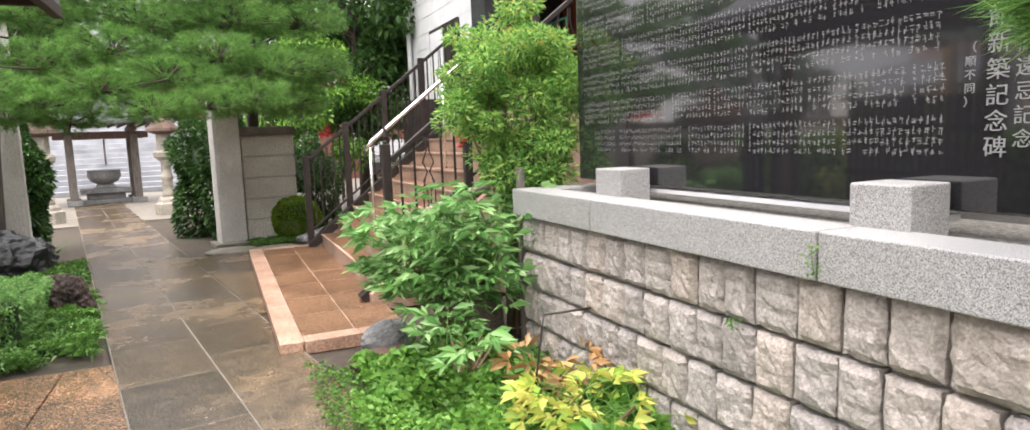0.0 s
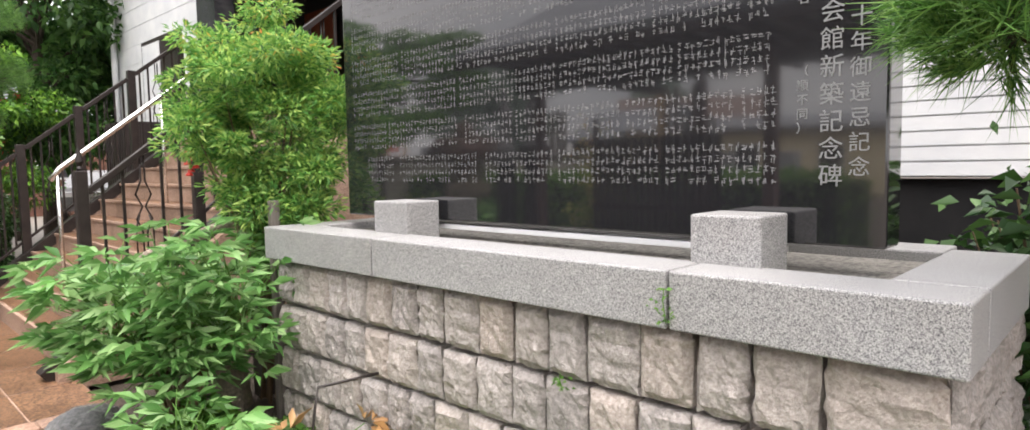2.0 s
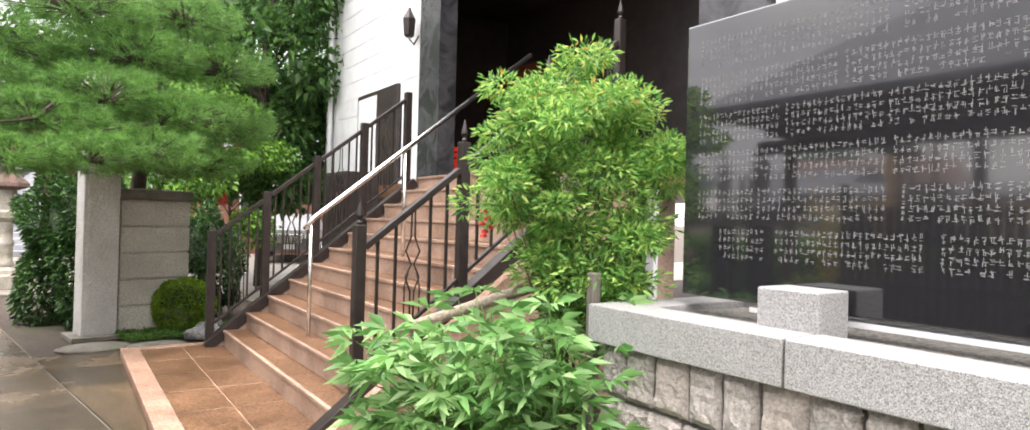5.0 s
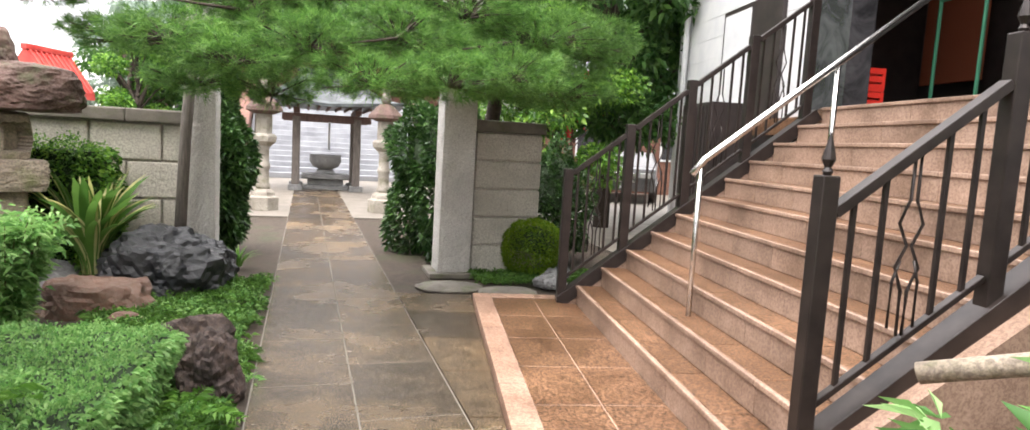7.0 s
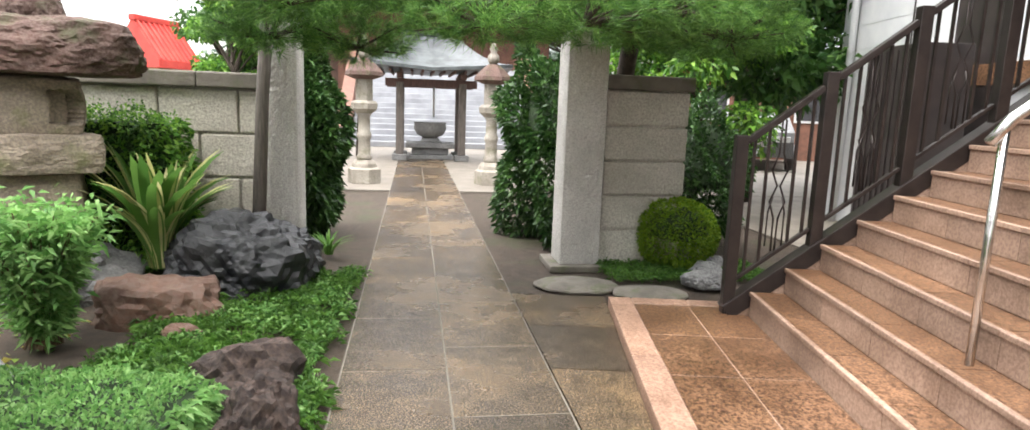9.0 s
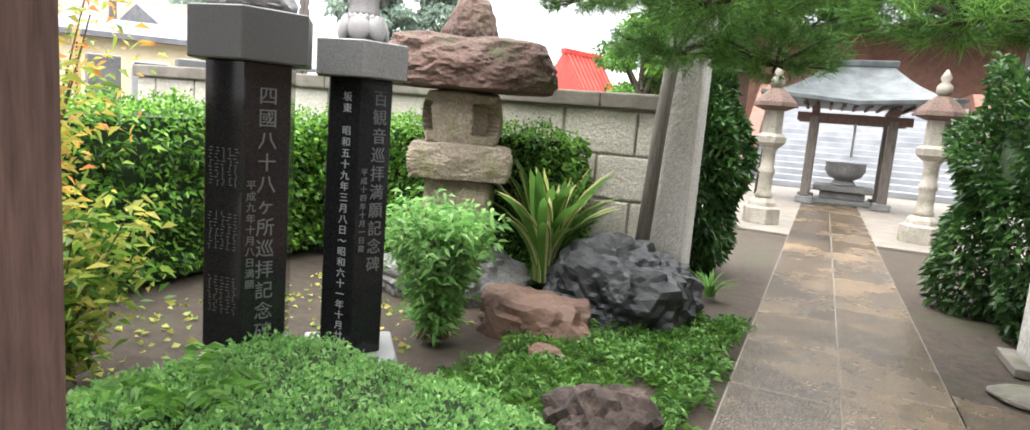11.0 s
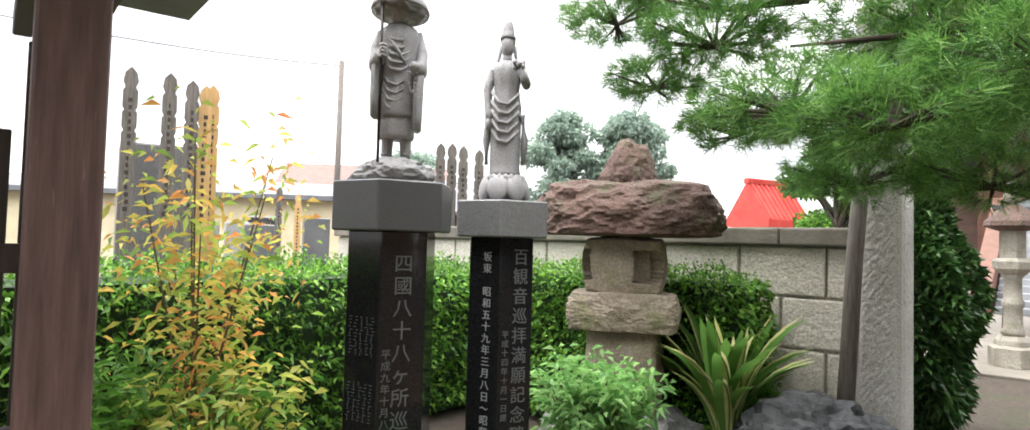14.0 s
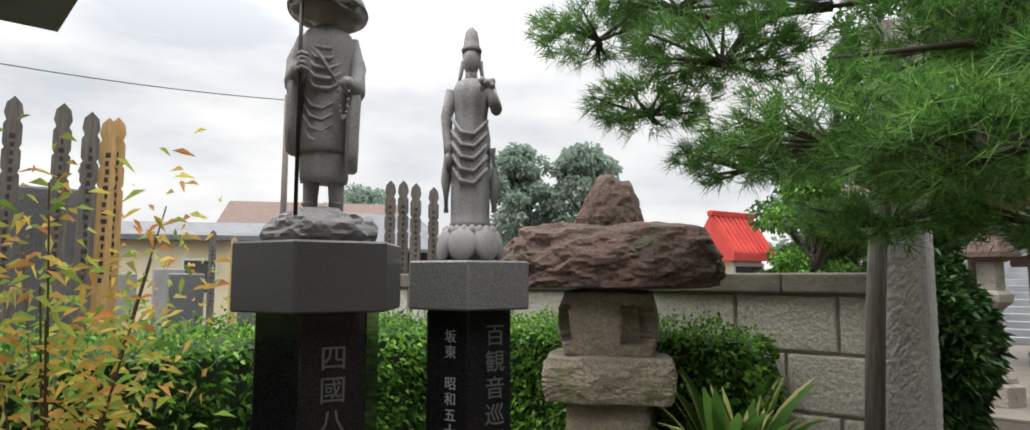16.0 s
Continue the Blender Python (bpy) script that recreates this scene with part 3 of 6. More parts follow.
def column(text, size, mat, parent, m, pitch=1.12):
    """Characters one below another; m: the pose of the middle of the top one, facing out."""
    for i, ch in enumerate(text):
        if ch != " ":
            glyphs(ch, size, mat, parent, m @ Matrix.Translation((0, -i * size * pitch, 0)))


TO_FACE = lambda y, z: Matrix.Translation((-0.0015, y, z)) @ pose(0, 0, 0, 90, 0, -90)
column("寺会館新築記念碑", 0.068, engraved_title, plaque, TO_FACE(4.598, 1.874), 1.13)
column("八百五十年御遠忌記念", 0.058, engraved_title, plaque, TO_FACE(4.523, 1.977), 1.18)
column("寄附者芳名", 0.036, engraved_title, plaque, TO_FACE(4.678, 2.02), 1.2)
column("（順不同）", 0.034, engraved_title, plaque, TO_FACE(4.678, 1.64), 1.2)


def small_writing():
    """Blocks of engraved names in four lines each, too fine to be read."""
    g = random.Random(11)

    def stroke(verts, faces, cy, cz, w, h):
        n = len(verts)
        verts += [(0, cy - w / 2, cz - h / 2), (0, cy + w / 2, cz - h / 2), (0, cy + w / 2, cz + h / 2), (0, cy - w / 2, cz + h / 2)]
        faces += [(n, n + 2, n + 1), (n, n + 3, n + 2)]

    for r, top in enumerate((2.262, 2.098, 1.931, 1.764, 1.597, 1.430)):
        verts, faces = [], []
        y = 7.0 - (0.12 if r == 5 else 0.0)
        while y > 4.76:
            # a heading down the block, now and then, then a run of names
            if g.random() < 0.5:
                for k in range(7):
                    for q in range(4):
                        w, h = g.choice(((0.009, 0.0016), (0.0016, 0.009)))
                        stroke(verts, faces, y + g.uniform(-0.004, 0.004), top + 0.008 - k * 0.0185 + g.uniform(-0.006, 0.006), w, h)
                y -= 0.026
            for name in range(g.randrange(9, 26)):
                if y < 4.76:
                    break
                lines = g.choice((3, 4, 4, 4, 4))
                for k in range(lines):
                    for q in range(g.choice((4, 5, 6))):
                        w, h = g.choice(((0.012, 0.0015), (0.0015, 0.014), (0.015, 0.0015), (0.0015, 0.017), (0.008, 0.0015)))
                        stroke(verts, faces, y + g.uniform(-0.005, 0.005), top - k * 0.0345 + g.uniform(-0.010, 0.010), w, h)
                y -= 0.0225
            y -= g.choice((0.012, 0.02, 0.045))
        tagged(put_mesh("small_writing", quads(verts, faces, "small_writing"), engraved_mid, plaque, m=pose(-0.0012, 0, 0)), kind="stuff")


small_writing()

# gate wall, perpendicular to the path
WV = 2.62  # along the path to the wall's front


def gate_wall(name, u0, u1, top, courses, splits, seed):
    root = thing(name, label="garden wall of rough pale blocks under a dark mossy coping", category="wall", kind="structure")
    root.matrix_basis = PATH_FRAME
    z, g = 0.0, random.Random(seed)
    part("core", box(u0 + 0.02, u1 - 0.02, WV + 0.035, WV + 0.20, 0, top + 0.003), concrete_block, root)
    for k in range(courses):
        h = (top) / courses
        edges = [u0, u1]
        x = u0 + (splits * 0.5 if k % 2 else splits)
        while x < u1 - 0.15:
            edges.insert(-1, x)
            x += splits
        for a, b in zip(edges, edges[1:]):
            part("block", box(a + 0.009, b - 0.009, WV, WV + 0.24, z + 0.009, z + h - 0.009, 0.014), concrete_block, root)
        z += h
    x = u0 - 0.02
    while x < u1:
        e = min(u1 + 0.02, x + 1.4)
        part("coping", box(x + 0.002, e - 0.002, WV - 0.05, WV + 0.29, top + 0.002, top + 0.13, 0.015), cope_stone, root)
        x = e
    return root


gate_wall("gate_wall_right", 1.50, 2.29, 1.58, 5, 3.0, 1)
gate_wall("gate_wall_left", -7.5, -1.385, 1.46, 4, 0.62, 2)


def hammered(w, h, seed):
    """A rough-dressed face, w wide in x and h high, proud towards -y."""
    g = random.Random(seed)
    bm = bmesh.new()
    nx, nz = 14, int(h / 0.024)
    rows = []
    for k in range(nz + 1):
        row = []
        for i in range(nx + 1):
            inner = 0 < i < nx and 0 < k < nz
            row.append(bm.verts.new((-w / 2 + w * i / nx + (g.uniform(-0.004, 0.004) if inner else 0), -g.uniform(0.001, 0.007) if inner else 0.002, h * k / nz + (g.uniform(-0.005, 0.005) if inner else 0))))
        rows.append(row)
    for a, b in zip(rows, rows[1:]):
        for i in range(nx):
            bm.faces.new((a[i], a[i + 1], b[i + 1], b[i]))
    return bm


def gate_pillar(u, w, label, seed):
    root = thing("gate_pillar", label=label, category="gate pillar", group="gate pillars", kind="structure")
    root.matrix_basis = PATH_FRAME @ pose(u, WV + 0.02, 0)
    shaft = part("shaft", box(-w / 2, w / 2, -0.17, 0.19, 0, 3.05, 0.012), pillar_stone, root)
    part("dressed_face", hammered(w - 0.06, 2.95, seed), pillar_stone, shaft, m=pose(0, -0.172, 0.03))
    for turn, x in ((90, w / 2 + 0.002), (-90, -w / 2 - 0.002)):
        part("dressed_face", hammered(0.30, 2.95, seed + 1), pillar_stone, shaft, m=pose(x, 0.01, 0.03, 0, 0, turn))
    part("footing", box(-w / 2 - 0.1, w / 2 + 0.06, -0.26, 0.25, -0.03, 0.03, 0.01), cope_stone, root)
    return root


right_pillar = gate_pillar(1.285, 0.36, "tall square pale granite gate pillar with a small number plate", 3)
plate = part("number_plate", box(-0.02, 0.09, -0.20, -0.19, 1.93, 2.09, 0.004), white_wall, right_pillar, "small white number plate")
part("plate_mark", box(0.01, 0.06, -0.203, -0.2005, 1.97, 2.05), dark_plain, plate)
left_pillar = gate_pillar(-1.255, 0.27, "tall square pale granite gate pillar with a timber prop", 7)
prop = thing("timber_prop", label="weathered brown timber pole leaning on the gate pillar", category="pole")
prop.matrix_basis = PATH_FRAME
part("pole", tube([(-1.42, WV - 0.34, -0.02), (-1.36, WV - 0.28, 1.4), (-1.25, WV - 0.225, 3.0)], [0.055, 0.05, 0.045], 10), wood_grey, prop, smooth=True)

# stairs up to the hall
SX, SY0, SY1, RUN, RISE, N_STEPS = 3.25, 9.0, 12.42, 0.218, 0.172, 11
TILE_Z = 0.06
stairs = thing("stairs", label="wide hall stairs with terracotta tile treads and pink granite risers", category="stairs", kind="structure")
landing = thing("tiled_landing", label="low terracotta tiled landing with a pink granite border", category="landing", kind="structure")
part("bed", box(2.36, SX, 8.10, 12.74, -0.03, TILE_Z - 0.0022), tile_riser, landing)
tile_xs = (2.50, 2.88, SX)
tile_ys = [8.22 + k * 0.625 for k in range(8)]
for a, b in zip(tile_xs, tile_xs[1:]):
    for c, d in zip(tile_ys, tile_ys[1:]):
        part("tile", box(a + 0.004, b - 0.004, c + 0.004, min(d, 12.62) - 0.004, 0.02, TILE_Z, 0.002), tile_red, landing)
for c, d in ((8.06, 9.2), (9.2, 10.4), (10.4, 11.6), (11.6, 12.74)):
    part("border_stone", box(2.34, 2.498, c + 0.003, d - 0.003, -0.03, TILE_Z + 0.006, 0.006), tile_edge, landing)
for c, d in ((2.503, 2.9), (2.9, SX)):
    part("border_stone", box(c + 0.003, d - 0.003, 8.06, 8.216, -0.03, TILE_Z + 0.006, 0.006), tile_edge, landing)
    part("border_stone", box(c + 0.003, d - 0.003, 12.624, 12.74, -0.03, TILE_Z + 0.006, 0.006), tile_edge, landing)
TOP_Z = TILE_Z + N_STEPS * RISE
for k in range(N_STEPS):
    x0, z1 = SX + k * RUN, TILE_Z + (k + 1) * RISE
    part("step_core", box(x0 + 0.02, x0 + RUN + 0.6, SY0 + 0.01, SY1 - 0.01, 0, z1 - 0.03), tile_riser, stairs)
    ys = [SY0 + j * 0.57 for j in range(7)]
    for c, d in zip(ys, ys[1:]):
        d = min(d, SY1)
        part("riser_tile", box(x0 + 0.002, x0 + 0.019, c + 0.002, d - 0.002, z1 - RISE, z1 - 0.031), tile_riser, stairs)
        if k < N_STEPS - 1:
            part("tread_tile", box(x0 + 0.022, x0 + RUN + 0.001, c + 0.002, d - 0.002, z1 - 0.029, z1 - 0.003), tile_red, stairs)
        part("nosing", box(x0 - 0.012, x0 + 0.021, c + 0.001, d - 0.001, z1 - 0.029, z1, 0.005), tile_riser, stairs)
HX = SX + N_STEPS * RUN  # edge of the upper floor
part("upper_floor", box(HX - 0.19, 5.93, 8.9, SY1 + 0.12, TOP_Z - 0.2, TOP_Z - 0.004), tile_red, stairs)
part("upper_floor", box(5.93, 9.0, 7.9, 15.3, TOP_Z - 0.2, TOP_Z - 0.004), tile_red, stairs)
part("upper_base", box(HX + 0.3, 5.9, 8.92, SY1 + 0.1, 0, TOP_Z - 0.21), white_wall, stairs)


def rail_post(x, y, z0, z1, w=0.075, spike=False):
    bm = box(x - w / 2, x + w / 2, y - w / 2, y + w / 2, z0, z1, 0.006)
    if spike:
        lathe([(0.014, 0), (0.02, 0.015), (0.012, 0.03), (0.026, 0.06), (0.02, 0.09), (0.003, 0.16)], 10, bm, (x, y, z1))
    return bm


def scroll_panel(x, y, z, h=0.55):
    """An upright of twisted bars with a small diamond, as in old railings."""
    bm = bmesh.new()
    for s in (-1, 1):
        pts = [(x + s * 0.012, y, z), (x + s * 0.014, y, z + h * 0.25), (x + s * 0.05, y, z + h * 0.38), (x + s * 0.01, y, z + h * 0.5), (x + s * 0.05, y, z + h * 0.62), (x + s * 0.014, y, z + h * 0.75), (x + s * 0.012, y, z + h)]
        tube(pts, 0.007, 6, bm)
        tube([(x + s * 0.055, y, z + 0.03), (x + s * 0.055, y, z + h * 0.3), (x + s * 0.03, y, z + h * 0.42)], 0.006, 6, bm)
    return bm


def stair_rail(y, xs, label, near):
    root = thing("stair_railing", label=label, category="railing", group="stair railings")
    slope = RISE / RUN
    zt = lambda x: TILE_Z + RISE + (x - SX) * slope
    w = 0.072 if near else 0.08
    for i, x in enumerate(xs):
        part("post", rail_post(x, y, zt(x) - (0.30 if i == 0 else 0.12), zt(x) + (1.07 if near else 1.14), w, near), iron, root)
    for a, b in zip(xs, xs[1:]):
        for off, r in ((0.90 if near else 1.07, 0.03), (0.14, 0.018)):
            bm = box(-0.5, 0.5, -r, r, -r * 0.7, r * 0.7, 0.004)
            ln = math.hypot(b - a - w, (b - a - w) * slope)
            part("top_rail" if off > 0.5 else "bottom_rail", bm, iron, root, m=pose((a + b) / 2, y, zt((a + b) / 2) + off, 0, -math.degrees(math.atan(slope)), 0) @ Matrix.Diagonal((ln, 1, 1, 1)))
        n = 6
        for k in range(1, n):
            x = a + (b - a) * k / n
            if k == 3:
                part("scroll_panel", scroll_panel(x, y, zt(x) + 0.16, 0.72 if near else 0.88), iron, root, smooth=True)
            else:
                part("bar", box(x - 0.009, x + 0.009, y - 0.009, y + 0.009, zt(x) + 0.14, zt(x) + (0.89 if near else 1.06)), iron, root)
    # sloping curb under the rail
    a, b = SX - 0.16, xs[-1] + 0.1
    ln = math.hypot(b - a, (b - a) * slope)
    part("stringer", box(-0.5, 0.5, -0.06, 0.06, -0.075, 0.035, 0.004), iron, root, m=pose((a + b) / 2, y, zt((a + b) / 2) - 0.02, 0, -math.degrees(math.atan(slope)), 0) @ Matrix.Diagonal((ln, 1, 1, 1)))
    return root


stair_rail(SY1 + 0.07, (3.12, 3.66, 4.20, 4.75, 5.30), "dark bronze iron stair railing with scroll panels", False)
stair_rail(SY0 + 0.03, (3.375, 4.12, 4.84, 5.56), "dark bronze iron stair railing with spiked posts", True)
for y in (SY0 - 0.06, SY1 + 0.07):
    bm = bmesh.new()
    prof = [bm.verts.new((x, y - 0.055, z)) for x, z in ((SX - 0.1, 0), (SX - 0.1, TILE_Z + RISE * 0.45), (HX, TOP_Z), (HX, 0))]
    f = bm.faces.new(prof)
    ex = bmesh.ops.extrude_face_region(bm, geom=[f])
    bmesh.ops.translate(bm, verts=[v for v in ex["geom"] if isinstance(v, bmesh.types.BMVert)], vec=(0, 0.11, 0))
    part("side_cheek", bm, tile_riser, stairs)

handrail = thing("chrome_handrail", label="polished steel handrail running up the middle of the stairs", category="handrail")
slope = RISE / RUN
CY = 10.76
hz = lambda x: TILE_Z + RISE * 2 + (x - 3.55) * slope
part("rail", tube([(3.555, CY, hz(3.555) + 0.92), (3.63, CY, hz(3.63) + 0.96), (5.9, CY, hz(5.9) + 0.96)], 0.024, 12), steel, handrail, smooth=True)
for x in (3.61, 4.48):
    k = int((x - SX) / RUN) + 1
    part("post", tube([(x, CY, TILE_Z + k * RISE - 0.003), (x, CY, hz(x) + 0.95)], 0.018, 10), steel, handrail, smooth=True)

# hall behind the stairs
hall = thing("hall", label="white tiled temple hall with a dark marble entrance", category="building", kind="structure")
FX = HX + 0.35
part("wall", box(FX, FX + 0.25, 13.45, 17.4, 0, 7.5), white_wall, hall)
part("wall", box(FX, FX + 9, 17.4, 17.65, 0, 7.5), white_wall, hall)
part("wall", box(FX, FX + 0.25, -1.0, 7.89, 1.29, 7.5), white_wall, hall)
part("base_wall", box(FX + 0.05, FX + 0.25, -1.0, 7.89, 0, 1.28), base_shadow, hall)
part("entrance_pier", box(FX - 0.1, FX + 0.16, 12.85, 13.44, TOP_Z, 7.5), dark_marble, hall)
part("entrance_pier", box(FX - 0.1, FX + 0.6, 7.9, 8.5, TOP_Z, 7.5), dark_marble, hall)
part("lintel", box(FX - 0.1, FX + 0.6, 8.5, 12.85, 5.2, 7.5), dark_marble, hall)
# porch interior in near-black: the recess's dimness is put in the colour
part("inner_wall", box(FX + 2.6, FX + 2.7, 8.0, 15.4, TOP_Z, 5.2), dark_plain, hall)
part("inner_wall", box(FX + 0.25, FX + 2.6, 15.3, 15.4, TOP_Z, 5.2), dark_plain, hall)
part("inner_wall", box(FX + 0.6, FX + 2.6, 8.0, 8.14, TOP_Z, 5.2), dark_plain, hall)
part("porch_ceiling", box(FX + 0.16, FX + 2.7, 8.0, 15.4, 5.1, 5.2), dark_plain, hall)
part("roof", box(FX - 0.5, FX + 10, -1.5, 18, 7.5, 7.8), grey_roof, hall)
door = part("door", box(FX - 0.06, FX - 0.004, 14.25, 15.85, 1.25, 3.47, 0.004), dark_plain, hall, "dark framed side door")
part("door_leaf", box(FX - 0.075, FX - 0.063, 15.02, 15.78, 1.3, 3.40, 0.003), white_wall, door, "pale grey door leaf")
for k in range(20):
    part("wall_course", box(FX - 0.006, FX - 0.001, 13.46, 17.4, 1.1 + k * 0.3, 1.1 + k * 0.3 + 0.288), white_wall, hall)
for k in range(52):
    part("wall_course", box(FX - 0.012, FX - 0.001, -1.0, 7.88, 1.30 + k * 0.075, 1.30 + k * 0.075 + 0.066), white_wall, hall)
part("drain_pipe", tube([(FX - 0.08, 17.2, 0), (FX - 0.08, 17.2, 7.4)], 0.05, 10), white_wall, hall, smooth=True)

# ---------- paving of the path ----------
path_floor = thing("paved_path", label="wet stone slab path through the gate", category="path", kind="structure")
path_floor.matrix_basis = PATH_FRAME
slab_meshes = {}
part("mortar_bed", box(-0.557, 0.557, -12.1, 13.0, -0.07, -0.0022), joint_mortar, path_floor)


def slab(u0, u1, v0, v1, parent=path_floor, z=0.0, mat=paving):
    key = (round(u1 - u0, 3), round(v1 - v0, 3))
    if key not in slab_meshes:
        w, d = key
        slab_meshes[key] = mesh_of("slab", box(-w / 2 + 0.005, w / 2 - 0.005, -d / 2 + 0.004, d / 2 - 0.004, -0.06, 0, 0.002))
    put_mesh("slab", slab_meshes[key], mat, parent, m=pose((u0 + u1) / 2, (v0 + v1) / 2, z))


for col, (u0, u1) in enumerate(((-0.553, 0.0), (0.0, 0.553))):
    v = -12.1 + 0.33 * col
    while v < 13:
        slab(u0, u1, v, v + 0.88)
        v += 0.88
for j in range(5):
    y0, y1 = 9.35 + j * 0.72, 9.35 + (j + 1) * 0.72
    right_edge = 2.335
    bm = bmesh.new()
    ul = lambda y: 1.372 + 0.5615 / math.cos(radians(PATH_TURN)) * 1.0 - (y - 11.21) * math.tan(radians(PATH_TURN))
    loop = [(ul(y0) + 0.004, y0 + 0.004), (right_edge, y0 + 0.004), (right_edge, y1 - 0.004), (ul(y1) + 0.004, y1 - 0.004)]
    f = bm.faces.new([bm.verts.new((x, y, 0)) for x, y in loop])
    ex = bmesh.ops.extrude_face_region(bm, geom=[f])
    bmesh.ops.translate(bm, verts=[v for v in ex["geom"] if isinstance(v, bmesh.types.BMVert)], vec=(0, 0, -0.06))
    part("slab", bm, paving, path_floor, m=PATH_FRAME.inverted())
# cross path by the shelter
cross = thing("cross_path", label="paved side path of worn reddish slabs", category="path", kind="structure")
for i in range(8):
    for j in range(9):
        x1 = 1.62 - i * 0.6
        y1 = 8.45 - j * 0.62
        slab(x1 - 0.6, x1, y1 - 0.62, y1, cross, -0.005, paving_red)
for i in range(4):
    for j in range(14):
        slab(3.25 + i * 0.55, 3.8 + i * 0.55, 3.6 - (j + 1) * 0.6, 3.6 - j * 0.6, cross, -0.004, paving_red)


# ---------- monuments by the hedge ----------
def hex_stele(at, turn, r, h, cap_r, cap_h, cap_mat, label):
    root = thing("memorial_stele", at, turn, label, "stele", "pilgrimage steles")
    part("plinth", box(-r * 1.35, r * 1.35, -r * 1.35, r * 1.35, 0, 0.13, 0.01), granite, root)
    bm = lathe([(r, 0.13), (r, h)], 6)
    bmesh.ops.bevel(bm, geom=bm.edges[:], offset=0.004, segments=1, affect="EDGES")
    part("shaft", bm, stele_granite, root)
    bm = lathe([(cap_r, h + 0.001), (cap_r, h + cap_h)], 6)
    bmesh.ops.bevel(bm, geom=bm.edges[:], offset=0.006, segments=1, affect="EDGES")
    part("cap", bm, cap_mat, root)
    return root


# turn: a corner of each looks back at the path
stele_a = hex_stele((-0.90, 10.27, 0), -42, 0.185, 1.46, 0.255, 0.20, cap_smooth, "black granite hexagonal stele carrying a stone pilgrim statue")
stele_b = hex_stele((-0.88, 10.83, 0), -40, 0.165, 1.45, 0.235, 0.165, cap_granite, "black granite hexagonal stele carrying a stone goddess statue")


def stele_text(root, r, face_angle, text, size, z, shift=0.0, mat=None):
    ap = r * math.cos(math.pi / 6) + 0.0015
    m = pose(0, 0, 0, 0, 0, face_angle) @ pose(ap, shift, z, 90, 0, 90)
    column(text, size, mat or engraved, root, m, 1.12)


stele_text(stele_a, 0.185, 30, "四國八十八ヶ所巡拝記念碑", 0.078, 1.33, 0.0, engraved_faint)
stele_text(stele_a, 0.185, 30, "平成九年十月八日満願", 0.04, 0.98, -0.06, engraved_faint)
stele_text(stele_b, 0.165, 30, "百観音巡拝満願記念碑", 0.078, 1.36, 0.02, engraved_faint)
stele_text(stele_b, 0.165, 30, "平成十四年十月一日建", 0.036, 1.02, -0.05, engraved_faint)
stele_text(stele_b, 0.165, -30, "坂東 昭和五十九年三月八日～昭和六十一年十月廿一日", 0.046, 1.36, 0.015, engraved_dim)


def faint_rows(root, r, face_angle):
    g = random.Random(3)
    ap = r * math.cos(math.pi / 6) + 0.0015
    verts, faces = [], []
    for c in range(5):
        for z in (1.12, 0.86, 0.60):
            for k in range(12):
                w, h = g.choice(((0.016, 0.003), (0.003, 0.016), (0.012, 0.003)))
                cy, cz = -0.06 + c * 0.03 + g.uniform(-0.006, 0.006), z - k * 0.013
                n = len(verts)
                verts += [(0, cy - w / 2, cz - h / 2), (0, cy + w / 2, cz - h / 2), (0, cy + w / 2, cz + h / 2), (0, cy - w / 2, cz + h / 2)]
                faces += [(n, n + 1, n + 2), (n, n + 2, n + 3)]
    tagged(put_mesh("small_writing", quads(verts, faces, "small_writing"), engraved_faint, root, m=pose(0, 0, 0, 0, 0, face_angle) @ pose(ap, 0, 0)), kind="stuff")


faint_rows(stele_a, 0.185, -30)


def blob(bm, c, r, rot=None, sub=3):
    made = bmesh.new()
    bmesh.ops.create_icosphere(made, subdivisions=sub, radius=1.0)
    m = Matrix.Translation(c) @ (rot or Matrix()) @ Matrix.Diagonal((*r, 1))
    bmesh.ops.transform(made, matrix=m, verts=made.verts[:])
    tmp = bpy.data.meshes.new("tmp")
    made.to_mesh(tmp)
    made.free()
    bm.from_mesh(tmp)
    bpy.data.meshes.remove(tmp)


def robe(profile, folds, depth, squash, bm, seed=0.0, sides=40):
    """A draped body: rings (radius, height, x shift) with upright folds."""
    rings = []
    for i, (r, z, sx) in enumerate(profile):
        ring = []
        for k in range(sides):
            a = 2 * math.pi * k / sides
            fold = 1 + depth * math.sin(a * folds + seed + z * 5) * 0.5 + depth * 0.4 * math.sin(a * folds * 1.7 + z * 23)
            ring.append(bm.verts.new((sx + r * fold * math.cos(a) * squash, r * fold * math.sin(a), z)))
        rings.append(ring)
    for a, b in zip(rings, rings[1:]):
        for k in range(sides):
            bm.faces.new((a[k], a[(k + 1) % sides], b[(k + 1) % sides], b[k]))
    bm.faces.new(rings[0][::-1])
    bm.faces.new(rings[-1])


def sleeve(bm, rings, y):
    n = len(bm.verts)
    robe(rings, 5, 0.12, 1.7, bm)
    bm.verts.ensure_lookup_table()
    for v in bm.verts[n:]:
        v.co.y += y


